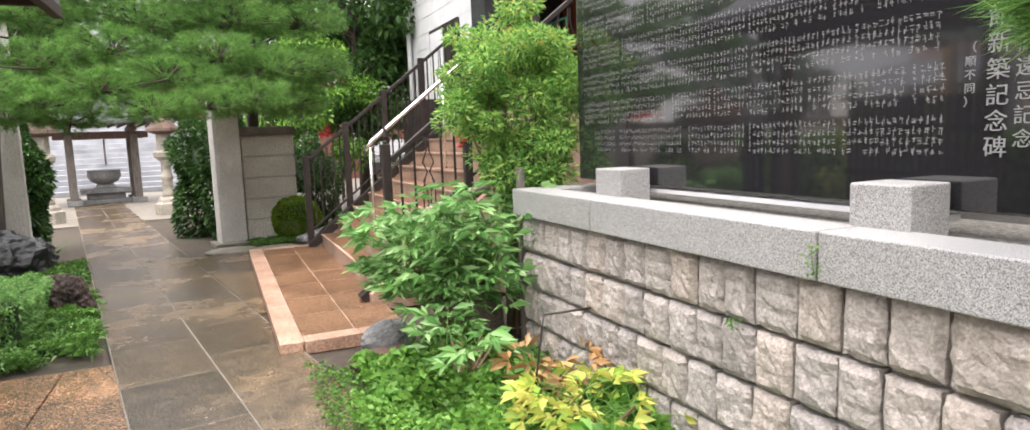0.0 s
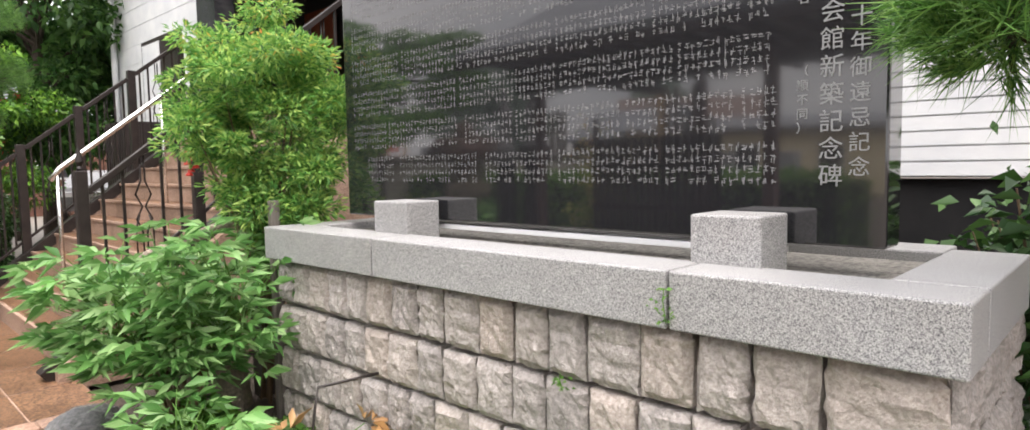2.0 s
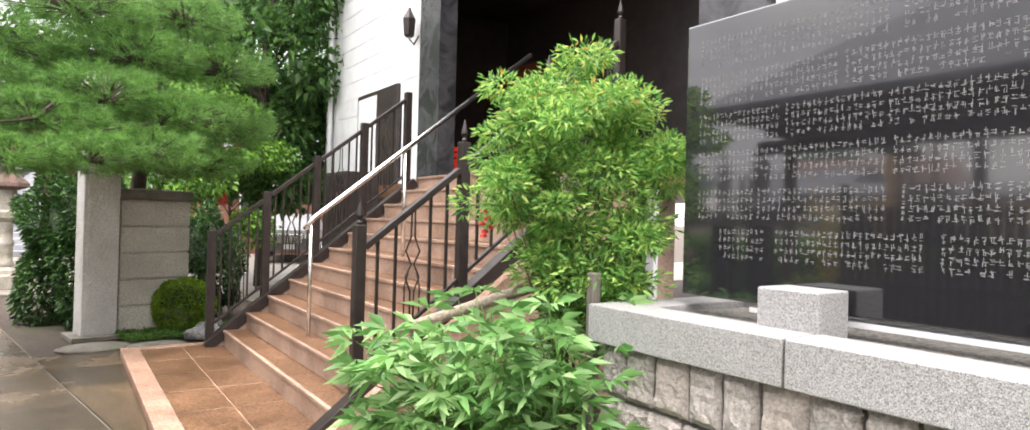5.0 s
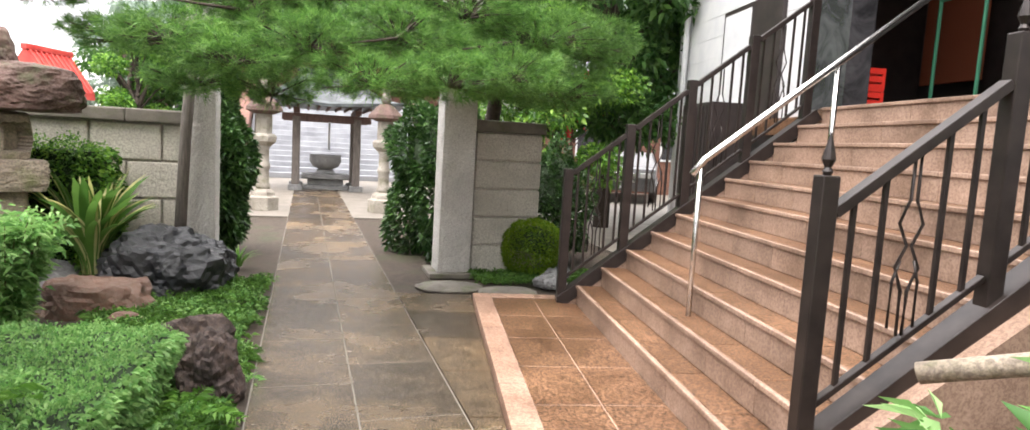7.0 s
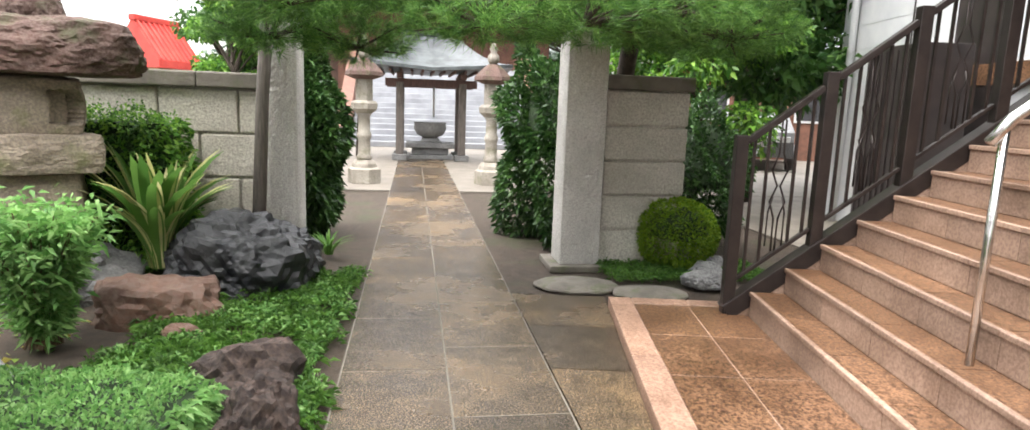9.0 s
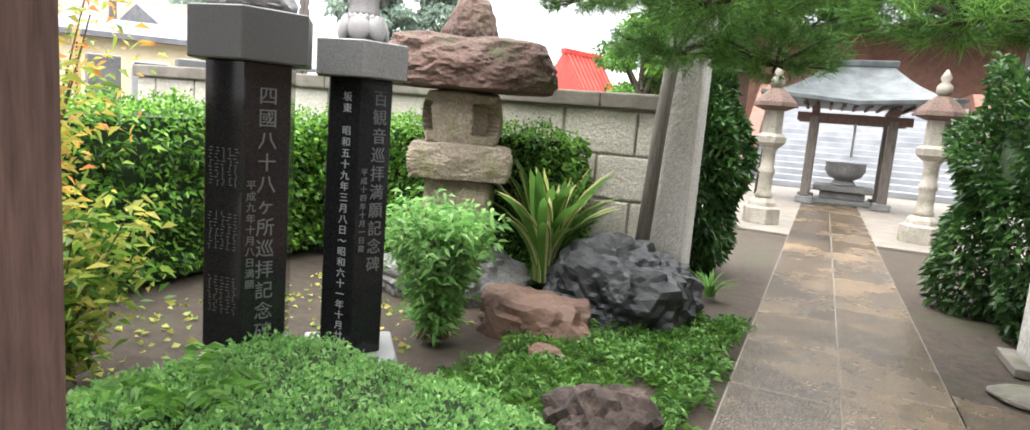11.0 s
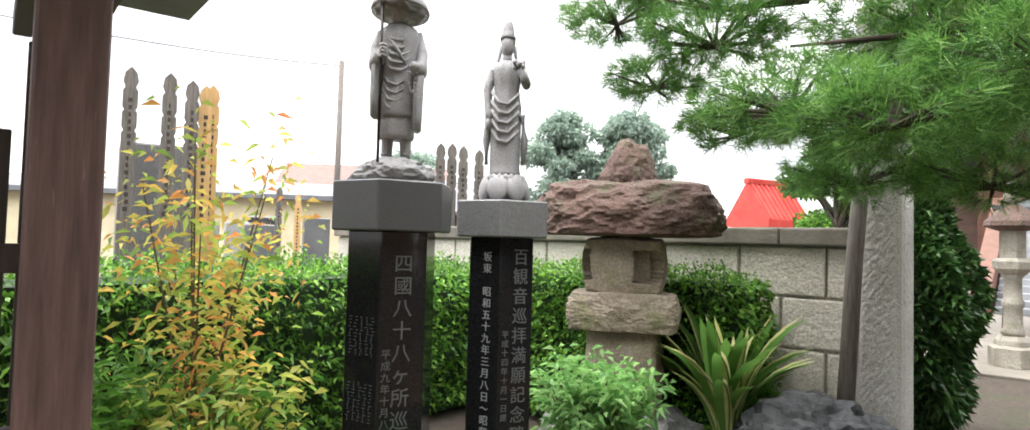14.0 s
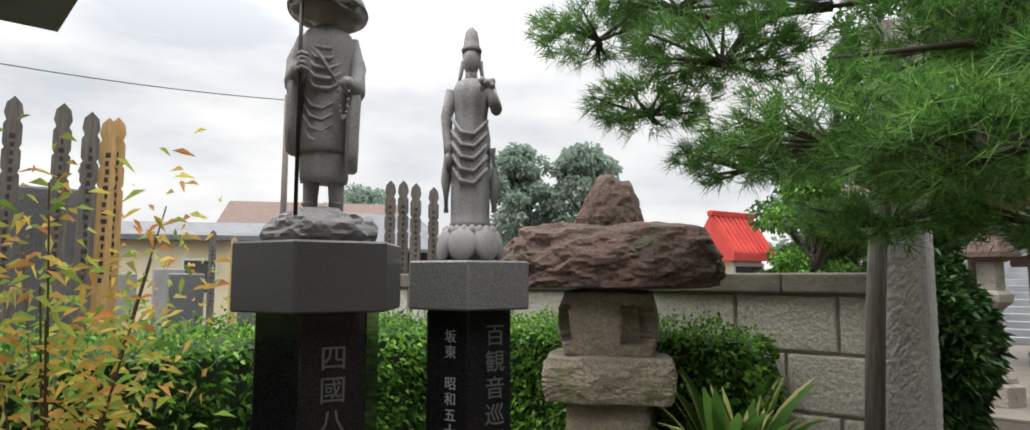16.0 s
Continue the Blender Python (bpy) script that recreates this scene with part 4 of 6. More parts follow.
def pilgrim():
    """Stone pilgrim in a broad hat, facing +x."""
    bm = bmesh.new()
    for s in (-1, 1):
        tube([(0.0, s * 0.055, 0.0), (0.0, s * 0.055, 0.07), (0, s * 0.05, 0.17)], [0.030, 0.033, 0.040], 12, bm)
        blob(bm, (0.03, s * 0.058, 0.014), (0.058, 0.032, 0.02))
        tube([(0.02, s * 0.03, 0.045), (0.034, s * 0.055, 0.05), (0.02, s * 0.085, 0.045)], 0.006, 6, bm)
    # under-robe, then the shorter outer robe
    robe([(0.100, 0.115, 0), (0.104, 0.13, 0), (0.106, 0.18, 0), (0.105, 0.26, 0)], 8, 0.05, 0.75, bm)
    robe([(0.112, 0.205, 0), (0.119, 0.215, 0), (0.112, 0.28, 0), (0.106, 0.36, 0), (0.108, 0.44, 0), (0.118, 0.52, 0), (0.122, 0.555, 0), (0.104, 0.592, 0), (0.066, 0.615, 0), (0.045, 0.625, 0)], 6, 0.05, 0.78, bm, 0.6)
    # arms and the hanging sleeves
    tube([(-0.01, 0.10, 0.575), (-0.005, 0.135, 0.50), (0.03, 0.13, 0.43), (0.10, 0.088, 0.455)], [0.038, 0.042, 0.042, 0.03], 12, bm)
    blob(bm, (0.125, 0.068, 0.462), (0.028, 0.026, 0.034))
    for k in range(4):
        tube([(0.13, 0.045, 0.44 + k * 0.015), (0.153, 0.066, 0.442 + k * 0.015), (0.135, 0.088, 0.44 + k * 0.015)], 0.0075, 6, bm)
    tube([(-0.01, -0.10, 0.575), (-0.005, -0.13, 0.49), (0.03, -0.135, 0.41), (0.10, -0.12, 0.40)], [0.038, 0.042, 0.040, 0.03], 12, bm)
    blob(bm, (0.125, -0.115, 0.402), (0.032, 0.03, 0.024))
    sleeve(bm, [(0.014, 0.195, 0.045), (0.026, 0.205, 0.045), (0.030, 0.28, 0.045), (0.030, 0.36, 0.04), (0.032, 0.43, 0.03), (0.024, 0.46, 0.03)], 0.122)
    sleeve(bm, [(0.012, 0.135, 0.075), (0.024, 0.145, 0.075), (0.027, 0.22, 0.07), (0.028, 0.30, 0.06), (0.030, 0.37, 0.05), (0.022, 0.41, 0.04)], -0.130)
    tube([(0, 0, 0.60), (0.004, 0, 0.65)], [0.048, 0.042], 12, bm)
    blob(bm, (0.01, 0, 0.665), (0.058, 0.056, 0.066))
    lathe([(0.172, 0.668), (0.175, 0.676), (0.160, 0.705), (0.122, 0.742), (0.065, 0.768), (0.01, 0.778)], 32, bm)
    lathe([(0.02, 0.690), (0.170, 0.667)], 32, bm)
    # folded cloth over the chest and across the skirt
    for k in range(5):
        z = 0.535 - k * 0.032
        tube([(0.06, 0.072, z + 0.035), (0.088, 0.03, z - 0.006), (0.090, -0.03, z - 0.012), (0.062, -0.075, z + 0.018)], [0.003, 0.008, 0.008, 0.003], 6, bm)
    for k in range(4):
        z = 0.345 - k * 0.035
        tube([(0.055, 0.085, z + 0.05), (0.083, 0.045, z), (0.086, -0.005, z - 0.012), (0.08, -0.05, z + 0.012)], [0.003, 0.008, 0.007, 0.003], 6, bm)
    tube([(0.075, 0.06, 0.55), (0.098, 0.0, 0.49), (0.085, -0.06, 0.42)], [0.004, 0.010, 0.006], 6, bm)
    # beads
    for k in range(14):
        a = math.pi * k / 13
        blob(bm, (0.148, -0.105 - 0.022 * math.cos(a), 0.40 - 0.11 * math.sin(a)), (0.006, 0.006, 0.006), None, 1)
    for v in bm.verts:
        v.co.y *= -0.70
    return bm


def goddess():
    """Stone goddess with a tall crown on a lotus, facing +x."""
    bm = bmesh.new()
    robe([(0.095, 0.128, 0), (0.088, 0.145, 0), (0.086, 0.18, 0), (0.088, 0.28, 0), (0.09, 0.38, 0), (0.086, 0.46, 0), (0.072, 0.53, 0), (0.078, 0.58, 0), (0.088, 0.635, 0), (0.07, 0.67, 0), (0.03, 0.69, 0)], 9, 0.09, 0.75, bm, 1.0)
    for k in range(5):
        z = 0.47 - k * 0.045
        tube([(0.03, 0.085, z + 0.06), (0.072, 0.04, z), (0.074, -0.02, z - 0.01), (0.04, -0.08, z + 0.05)], 0.009, 6, bm)
    tube([(0.0, 0.09, 0.64), (0.0, 0.115, 0.54), (0.015, 0.105, 0.43), (0.035, 0.10, 0.39)], [0.032, 0.028, 0.022, 0.02], 10, bm)
    blob(bm, (0.04, 0.10, 0.37), (0.022, 0.018, 0.032))
    tube([(0.0, -0.09, 0.64), (0.02, -0.12, 0.57), (0.075, -0.10, 0.60), (0.085, -0.075, 0.63)], [0.032, 0.028, 0.022, 0.018], 10, bm)
    for k in range(6):
        a = k * 1.05
        blob(bm, (0.09 + 0.018 * math.cos(a), -0.08 + 0.025 * math.sin(a), 0.645 + 0.012 * math.sin(k * 2.1)), (0.017, 0.017, 0.015), None, 2)
    tube([(0.095, -0.09, 0.635), (0.09, -0.105, 0.58), (0.085, -0.10, 0.55)], [0.014, 0.018, 0.006], 8, bm)
    for s in (-1, 1):
        tube([(0.02, s * 0.1, 0.42), (0.0, s * 0.115, 0.3), (0.02, s * 0.11, 0.18)], [0.02, 0.024, 0.012], 8, bm)
    tube([(0, 0, 0.67), (0.004, 0, 0.72)], [0.03, 0.028], 12, bm)
    blob(bm, (0.008, 0, 0.755), (0.044, 0.04, 0.055))
    blob(bm, (-0.015, 0, 0.785), (0.05, 0.046, 0.035))
    lathe([(0.046, 0.79), (0.05, 0.80), (0.04, 0.815), (0.036, 0.84), (0.03, 0.87), (0.012, 0.89), (0.004, 0.893)], 18, bm)
    for s in (-1, 1):
        tube([(-0.01, s * 0.042, 0.76), (-0.005, s * 0.05, 0.71), (0.0, s * 0.06, 0.67)], [0.012, 0.01, 0.006], 8, bm)
    # lotus
    lathe([(0.075, 0.0), (0.11, 0.01), (0.13, 0.045), (0.133, 0.075), (0.125, 0.105), (0.11, 0.122)], 24, bm)
    for k in range(7):
        a = 2 * math.pi * k / 7 + 0.2
        rot = Matrix.Rotation(a, 4, "Z") @ Matrix.Rotation(radians(-14), 4, "Y")
        blob(bm, (0.122 * math.cos(a), 0.122 * math.sin(a), 0.06), (0.03, 0.064, 0.064), rot, 3)
    for k in range(20):
        a = 2 * math.pi * (k + 0.5) / 20
        blob(bm, (0.112 * math.cos(a), 0.112 * math.sin(a), 0.105), (0.02, 0.018, 0.024), None, 2)
    for v in bm.verts:
        v.co.y *= -0.80
    return bm


FACING = math.degrees(math.atan2(9.0 - 10.3, 1.3 + 0.9))
ob = part("pilgrim_statue", pilgrim(), statue_stone, m=pose(-0.90, 10.27, 1.735, 0, 0, FACING - 5) @ Matrix.Diagonal((1, 1, 0.965, 1)), smooth=True)
tagged(ob, "grey stone statue of a pilgrim in a wide hat", "statue")
ob = part("statue_rock_base", rock((0.15, 0.165, 0.075), 3, 0.22, 4, 0.55), statue_stone, m=pose(-0.90, 10.27, 1.695))
tagged(ob, "rough grey rock base under the pilgrim statue", "rock base")
staff = thing("iron_staff", (-0.90, 10.27, 1.735), FACING - 5, "thin dark iron pilgrim staff with rings on top", "staff")
staff_shaft = part("shaft", tube([(0.13, -0.055, 0.0), (0.132, -0.056, 0.80)], 0.006, 8), iron, staff, smooth=True)
part("ring", tube([(0.132, -0.056 + 0.022 * math.sin(a), 0.82 + 0.03 * math.cos(a)) for a in [2 * math.pi * k / 14 for k in range(15)]], 0.004, 6), iron, staff_shaft, smooth=True)
ob = part("goddess_statue", goddess(), statue_stone, m=pose(-0.88, 10.83, 1.616, 0, 0, FACING - 12) @ Matrix.Scale(0.97, 4), smooth=True)
tagged(ob, "grey stone statue of a crowned goddess on a lotus", "statue")

# stone lantern piled from natural rocks
lantern = thing("rock_lantern", (-1.62, 12.5, 0), 38, "garden lantern piled up from natural rocks", "stone lantern")
bm = rock((0.60, 0.46, 0.26), 21, 0.22, 4, 0.6)
part("ground_rock", bm, rock_grey, lantern, m=pose(0, 0, 0.08))
bm = rock((0.27, 0.25, 0.40), 22, 0.10, 4, 5, 0.55)
part("foot_stone", bm, rock_tan, lantern, m=pose(0, 0, 0.50), smooth=True)
bm = rock((0.39, 0.33, 0.14), 23, 0.06, 5, 5, 0.72)
part("shelf_stone", bm, rock_tan, lantern, m=pose(0, 0, 0.98))


def fire_box():
    """A rounded stone with a hollow window in two faces."""
    bm = rock((0.30, 0.28, 0.215), 24, 0.045, 5, 5, 0.55)
    for v in bm.verts:
        d = Vector((v.co.x / 0.31, v.co.y / 0.285, v.co.z / 0.215))
        for way in (Vector((0.55, -0.83, 0)), Vector((-0.83, -0.55, 0))):
            side = abs(d.x * way.y - d.y * way.x)
            if d.dot(way) > 0.3 and side < 0.30 and abs(d.z) < 0.5:
                v.co.x -= way.x * 0.14
                v.co.y -= way.y * 0.14
    return bm


part("fire_box", fire_box(), rock_tan, lantern, m=pose(0, 0, 1.29, 0, 0, 0))
bm = rock((0.66, 0.47, 0.26), 25, 0.16, 5, 0.45, 0.3, 0.08)
part("cap_rock", bm, rock_cap, lantern, m=pose(0.02, -0.02, 1.63))
bm = rock((0.24, 0.20, 0.20), 28, 0.2, 4, 0.75, 0.35, 0.5)
part("top_rock", bm, rock_cap, lantern, m=pose(0.02, 0.03, 1.98))

# garden stones
def garden_rock(name, at, size, seed, mat, label, rough=0.25, rz=0.0, sub=4, blocky=0.0, flat=0.35):
    ob = part(name, rock(size, seed, rough, sub, flat, blocky), mat, m=pose(*at, 0, 0, rz))
    return tagged(ob, label, "rock")


garden_rock("black_rock", (-0.40, 12.88, 0.06), (0.52, 0.36, 0.44), 31, rock_dark, "large craggy blue-black garden rock by the gate pillar", 0.27, 10, 5, 0.4)
garden_rock("rust_rock", (-0.62, 12.12, 0.0), (0.38, 0.25, 0.25), 33, rock_red, "rust-coloured flat-topped garden rock among the ground cover", 0.2, 10, 4, 0.45)
garden_rock("lava_rock", (0.72, 10.45, 0.03), (0.17, 0.30, 0.30), 35, rock_lava, "dark porous lava rock at the end of the low hedge", 0.35, 10, 5)
garden_rock("lava_rock", (0.42, 11.05, 0.03), (0.25, 0.22, 0.22), 36, rock_lava, "dark porous lava rock beside the path", 0.35, 40, 4)
garden_rock("small_stone", (-0.25, 11.72, 0.02), (0.12, 0.08, 0.07), 37, rock_red, "small brown stone on the moss", 0.2)
garden_rock("grey_boulder", (3.05, 7.86, 0.05), (0.20, 0.16, 0.14), 38, rock_grey, "smooth grey boulder beside the tiled landing", 0.12, 20)
garden_rock("flat_stone", (2.95, 7.50, 0.03), (0.24, 0.19, 0.06), 39, rock_red, "flat brown stepping stone in the ground cover", 0.12, 15)
garden_rock("tall_rock", (3.72, 7.95, 0.1), (0.22, 0.20, 0.55), 40, rock_tan, "upright tan garden rock behind the peony", 0.2, 15)
garden_rock("stepping_stone", (2.15, 13.28, -0.01), (0.34, 0.22, 0.05), 41, cope_stone, "flat dark wet stepping stone before the pillar", 0.1)
garden_rock("stepping_stone", (2.72, 13.12, -0.01), (0.30, 0.2, 0.05), 42, cope_stone, "flat dark wet stepping stone before the wall", 0.1)
for i in range(7):
    garden_rock("edge_stone", (3.2 + 0.1 * (i % 3), 13.4 + i * 0.3, 0.03), (0.16, 0.14, 0.1), 50 + i, rock_grey, "grey rough edging stone behind the railing", 0.25, i * 40)

# ---------- hedges and bushes ----------
box_hedge("clipped_hedge", pose(-3.15, 9.6, 0, 0, 0, 11), (0.95, 6.4, 1.22), leaf_hedge, 30000, (0.06, 0.028), 1, "tall clipped green hedge along the cemetery", bumpy=0.07)
box_hedge("clipped_hedge", PATH_FRAME @ pose(-3.25, WV - 0.30, 0), (2.6, 0.5, 1.25), leaf_hedge, 24000, (0.045, 0.024), 2, "clipped green hedge in front of the gate wall", bumpy=0.06)
box_hedge("low_hedge", pose(-0.05, 9.78, 0, 0, 0, 4), (1.36, 1.35, 0.36), leaf_low, 22000, (0.035, 0.016), 3, "low flat-clipped green hedge beside the path", bumpy=0.03)
round_bush("round_bush", (3.10, 14.05, 0), (0.36, 0.36, 0.33), leaf_moss, 9000, (0.03, 0.018), 4, "ball-clipped yellow-green bush by the gate wall", lumpy=0.03)
round_bush("dark_shrub", tuple(on_path(1.42, WV + 1.5)), (0.62, 0.9, 1.05), leaf_dark, 20000, (0.085, 0.035), 5, "dark glossy evergreen shrub behind the gate pillar", "shrub", lumpy=0.26)
round_bush("dark_shrub", tuple(on_path(-1.30, WV + 1.3)), (0.36, 0.48, 1.02), leaf_dark, 18000, (0.085, 0.035), 6, "dark glossy evergreen shrub inside the gate", "shrub", lumpy=0.28)
round_bush("dark_shrub", tuple(on_path(2.75, WV + 0.9)), (0.5, 0.6, 0.75), leaf_dark, 9000, (0.06, 0.03), 7, "dark evergreen shrub beside the gate wall", "shrub", lumpy=0.2)
# ---------- planting ----------
def stems(points_list, r0, r1, sides=6):
    bm = bmesh.new()
    for pts in points_list:
        n = len(pts)
        tube(pts, [r0 + (r1 - r0) * i / (n - 1) for i in range(n)], sides, bm)
    return bm


def spray(g, foot, top, out, n):
    """Stems that rise from the foot and lean out."""
    made = []
    for k in range(n):
        a = g.uniform(0, 2 * math.pi)
        r = out * math.sqrt(g.uniform(0.05, 1))
        h = top * g.uniform(0.7, 1.0)
        e = (foot[0] + r * math.cos(a), foot[1] + r * math.sin(a), foot[2] + h)
        made.append([foot, (foot[0] + 0.35 * r * math.cos(a), foot[1] + 0.35 * r * math.sin(a), foot[2] + h * 0.5), e])
    return made


def whorl_leaves(ends, per, spread, rise, seed):
    """Leaf feet and directions gathered round stem ends."""
    g = np.random.default_rng(seed)
    e = np.repeat(np.array(ends), per, 0)
    d = g.normal(size=(len(e), 3)) * [1, 1, 0.45] + [0, 0, rise]
    return e + g.normal(size=e.shape) * spread, d


def small_bush(at, r, h, n, mat, leaf, seed, label, name="small_bush", stem=stem_mat, per=16, category="bush", spread=0.045, rise=0.25, extra=None, droop=0.3):
    g = random.Random(seed)
    root = thing(name, at, label=label, category=category)
    lines = spray(g, (0, 0, 0), h, r, n)
    for k, ln in enumerate(lines):
        ln[0] = (g.uniform(-0.07, 0.07), g.uniform(-0.07, 0.07), 0)
    part("stem_cluster", stems(lines, 0.009, 0.003), stem, root)
    ends = []
    for a, b, c in lines:
        ends.append(tuple(np.array(a) * 0.3 + np.array(b) * 0.7))
        ends.append(tuple(np.array(a) * 0.55 + np.array(b) * 0.45))
        for f in (0.1, 0.35, 0.6, 0.8, 1.0):
            ends.append(tuple(np.array(b) * (1 - f) + np.array(c) * f))
    p, d = whorl_leaves(ends, per, spread, rise, seed)
    put_mesh("leaves", leaf_mesh("leaves", p, d, leaf[0], leaf[1], seed, droop=droop), mat, root)
    if extra:
        p, d = whorl_leaves(ends[:: extra[1]], extra[2], spread, rise, seed + 1)
        put_mesh(extra[3], leaf_mesh("leaves", p, d, leaf[0], leaf[1], seed + 2, droop=droop), extra[0], root)
    return root


small_bush((-0.92, 11.50, 0), 0.31, 0.78, 60, leaf_low, (0.07, 0.022), 8, "fresh green small bush with thin red-brown stems", per=18)

# heavenly bamboo beside the plaque
def nandina(at, centre, radii, clumps, per, leaf, seed, label):
    g = random.Random(seed)
    ng = np.random.default_rng(seed)
    root = thing("nandina_bush", at, label=label, category="shrub")
    pts, ways, tips, tways = [], [], [], []
    for k in range(clumps):
        a, u = g.uniform(0, 2 * math.pi), g.uniform(-1, 1)
        r = math.sqrt(1 - u * u) * g.uniform(0.2, 1.0) ** 0.7 * (0.72 + 0.26 * (u + 1)) * g.choice((0.85, 1.0, 1.0, 1.22))
        c = (centre[0] + radii[0] * r * math.cos(a), centre[1] + radii[1] * r * math.sin(a), centre[2] + radii[2] * u * g.uniform(0.75, 1.12))
        if k < 16:
            foot = (g.uniform(-0.09, 0.09), g.uniform(-0.09, 0.09), 0)
            part("stem", tube([foot, (c[0] * 0.3, c[1] * 0.3, c[2] * 0.55), c], [0.011, 0.008, 0.003], 6), stem_mat, root)
        s = g.uniform(0.07, 0.2)
        p, d = ball_points(per, c, (s, s, s * 0.5), seed * 50 + k, 0.25)
        d = d + ng.normal(size=d.shape) * [0.6, 0.6, 0.35] + [0, 0, 0.12]
        high = p[:, 2] > centre[2] + radii[2] * 0.55
        tip = high & (ng.random(len(p)) < 0.07)
        pts.append(p[~tip])
        ways.append(d[~tip])
        tips.append(p[tip])
        tways.append(d[tip])
    put_mesh("leaves", leaf_mesh("leaves", np.concatenate(pts), np.concatenate(ways), leaf[0], leaf[1], seed, droop=0.12), leaf_nandina, root)
    put_mesh("orange_shoots", leaf_mesh("leaves", np.concatenate(tips), np.concatenate(tways), leaf[0], leaf[1], seed + 1, droop=0.1), leaf_autumn, root)
    for k in range(7):
        part("berry", rock((0.022, 0.022, 0.022), k + 2, 0.05, 2), red_plastic, root, m=pose(-0.30 + 0.02 * (k % 3), 0.38 + 0.02 * (k % 2), 1.36 + 0.022 * k))
    return root


nandina((4.02, 7.72, 0.0), (0.03, -0.05, 1.60), (0.52, 0.52, 0.66), 150, 240, (0.044, 0.0125), 61, "bushy bright green heavenly bamboo beside the plaque")
# autumn-coloured one by the shelter
small_bush((-1.95, 9.78, 0), 0.46, 1.9, 9, leaf_autumn, (0.07, 0.022), 62, "heavenly bamboo turning yellow and orange beside the post", "nandina_bush", per=22, category="shrub", spread=0.12, rise=0.1)
small_bush((-1.60, 9.80, 0), 0.38, 0.78, 13, leaf_yellow, (0.08, 0.026), 63, "low yellow-green shrub at the foot of the hedge", "yellow_shrub", per=11, category="shrub", spread=0.06, extra=(leaf_hedge, 2, 14, "green_leaves"))
small_bush((-1.9, 9.35, 0), 0.30, 0.85, 20, leaf_bush, (0.08, 0.022), 66, "thin green shrub beside the shelter post", "green_shrub", per=12, category="shrub", spread=0.08)


def peony(at, r, h, n, seed, mat, label, per=9, name="tree_peony", leaf=(0.112, 0.032)):
    """Tree peony: leaves of three lobed leaflets at the ends of stalks."""
    g = random.Random(seed)
    ng = np.random.default_rng(seed)
    root = thing(name, at, label=label, category="shrub")
    woody = spray(g, (0, 0, 0), h * 0.6, r * 0.55, 9)
    part("stem_cluster", stems(woody, 0.016, 0.007), stem_mat, root)
    base, ways, stalks = [], [], []
    for k in range(n):
        w = woody[k % len(woody)]
        a, el = g.uniform(0, 2 * math.pi), g.uniform(-0.15, 1.0)
        s = Vector(w[2]) * g.uniform(0.6, 1.0)
        e = s + Vector((math.cos(a) * r * 0.5, math.sin(a) * r * 0.5, el * h * 0.38))
        stalks.append([tuple(s), tuple((s + e) / 2 + Vector((0, 0, 0.03))), tuple(e)])
        out = (e - s).normalized()
        for leaflet in range(3):
            b = a + (leaflet - 1) * 0.95
            ctr = e + Vector((math.cos(b), math.sin(b), 0.1)) * 0.035
            for lobe in range(3):
                c = b + (lobe - 1) * 0.5
                base.append(tuple(ctr))
                ways.append((math.cos(c), math.sin(c), 0.15 + 0.3 * ng.normal()))
    part("stalk_cluster", stems(stalks, 0.004, 0.002, 5), leaf_stripe, root)
    put_mesh("leaves", leaf_mesh("leaves", np.array(base), np.array(ways), leaf[0], leaf[1], seed, droop=0.15, vary=0.25), mat, root)
    return root


peony((3.34, 7.38, 0), 0.62, 1.24, 300, 71, leaf_peony, "leafy green tree peony in front of the stairs")
peony((3.22, 6.75, 0), 0.32, 0.52, 26, 72, leaf_peony, "young pale green tree peony by the wall")
peony((3.55, 5.85, 0), 0.40, 0.40, 44, 73, leaf_yellow, "low peony with yellow autumn leaves", name="yellow_peony", leaf=(0.085, 0.036))
peony((3.52, 6.35, 0), 0.25, 0.45, 12, 74, leaf_dry, "withered brown peony stems", name="withered_peony")
peony((3.35, 5.15, 0), 0.45, 0.40, 34, 75, leaf_bush, "low light green peony beside the wall", name="low_peony", leaf=(0.09, 0.04))


def ground_cover(name, areas, n, mat, leaf, h, seed, label, category="ground cover"):
    g = np.random.default_rng(seed)
    pts, ways = [], []
    for x0, x1, y0, y1, share in areas:
        k = int(n * share)
        p = np.stack([g.uniform(x0, x1, k), g.uniform(y0, y1, k), np.zeros(k)], 1)
        p[:, 2] = h * (0.35 + 0.65 * g.random(k)) * (0.55 + 0.45 * np.sin(p[:, 0] * 7.1 + seed) * np.cos(p[:, 1] * 6.3))
        pts.append(p)
        ways.append(g.normal(size=(k, 3)) * [1, 1, 0.4] + [0, 0, 0.35])
    return tagged(put_mesh(name, leaf_mesh(name, np.concatenate(pts), np.concatenate(ways), leaf[0], leaf[1], seed), mat), label, category, kind="stuff")


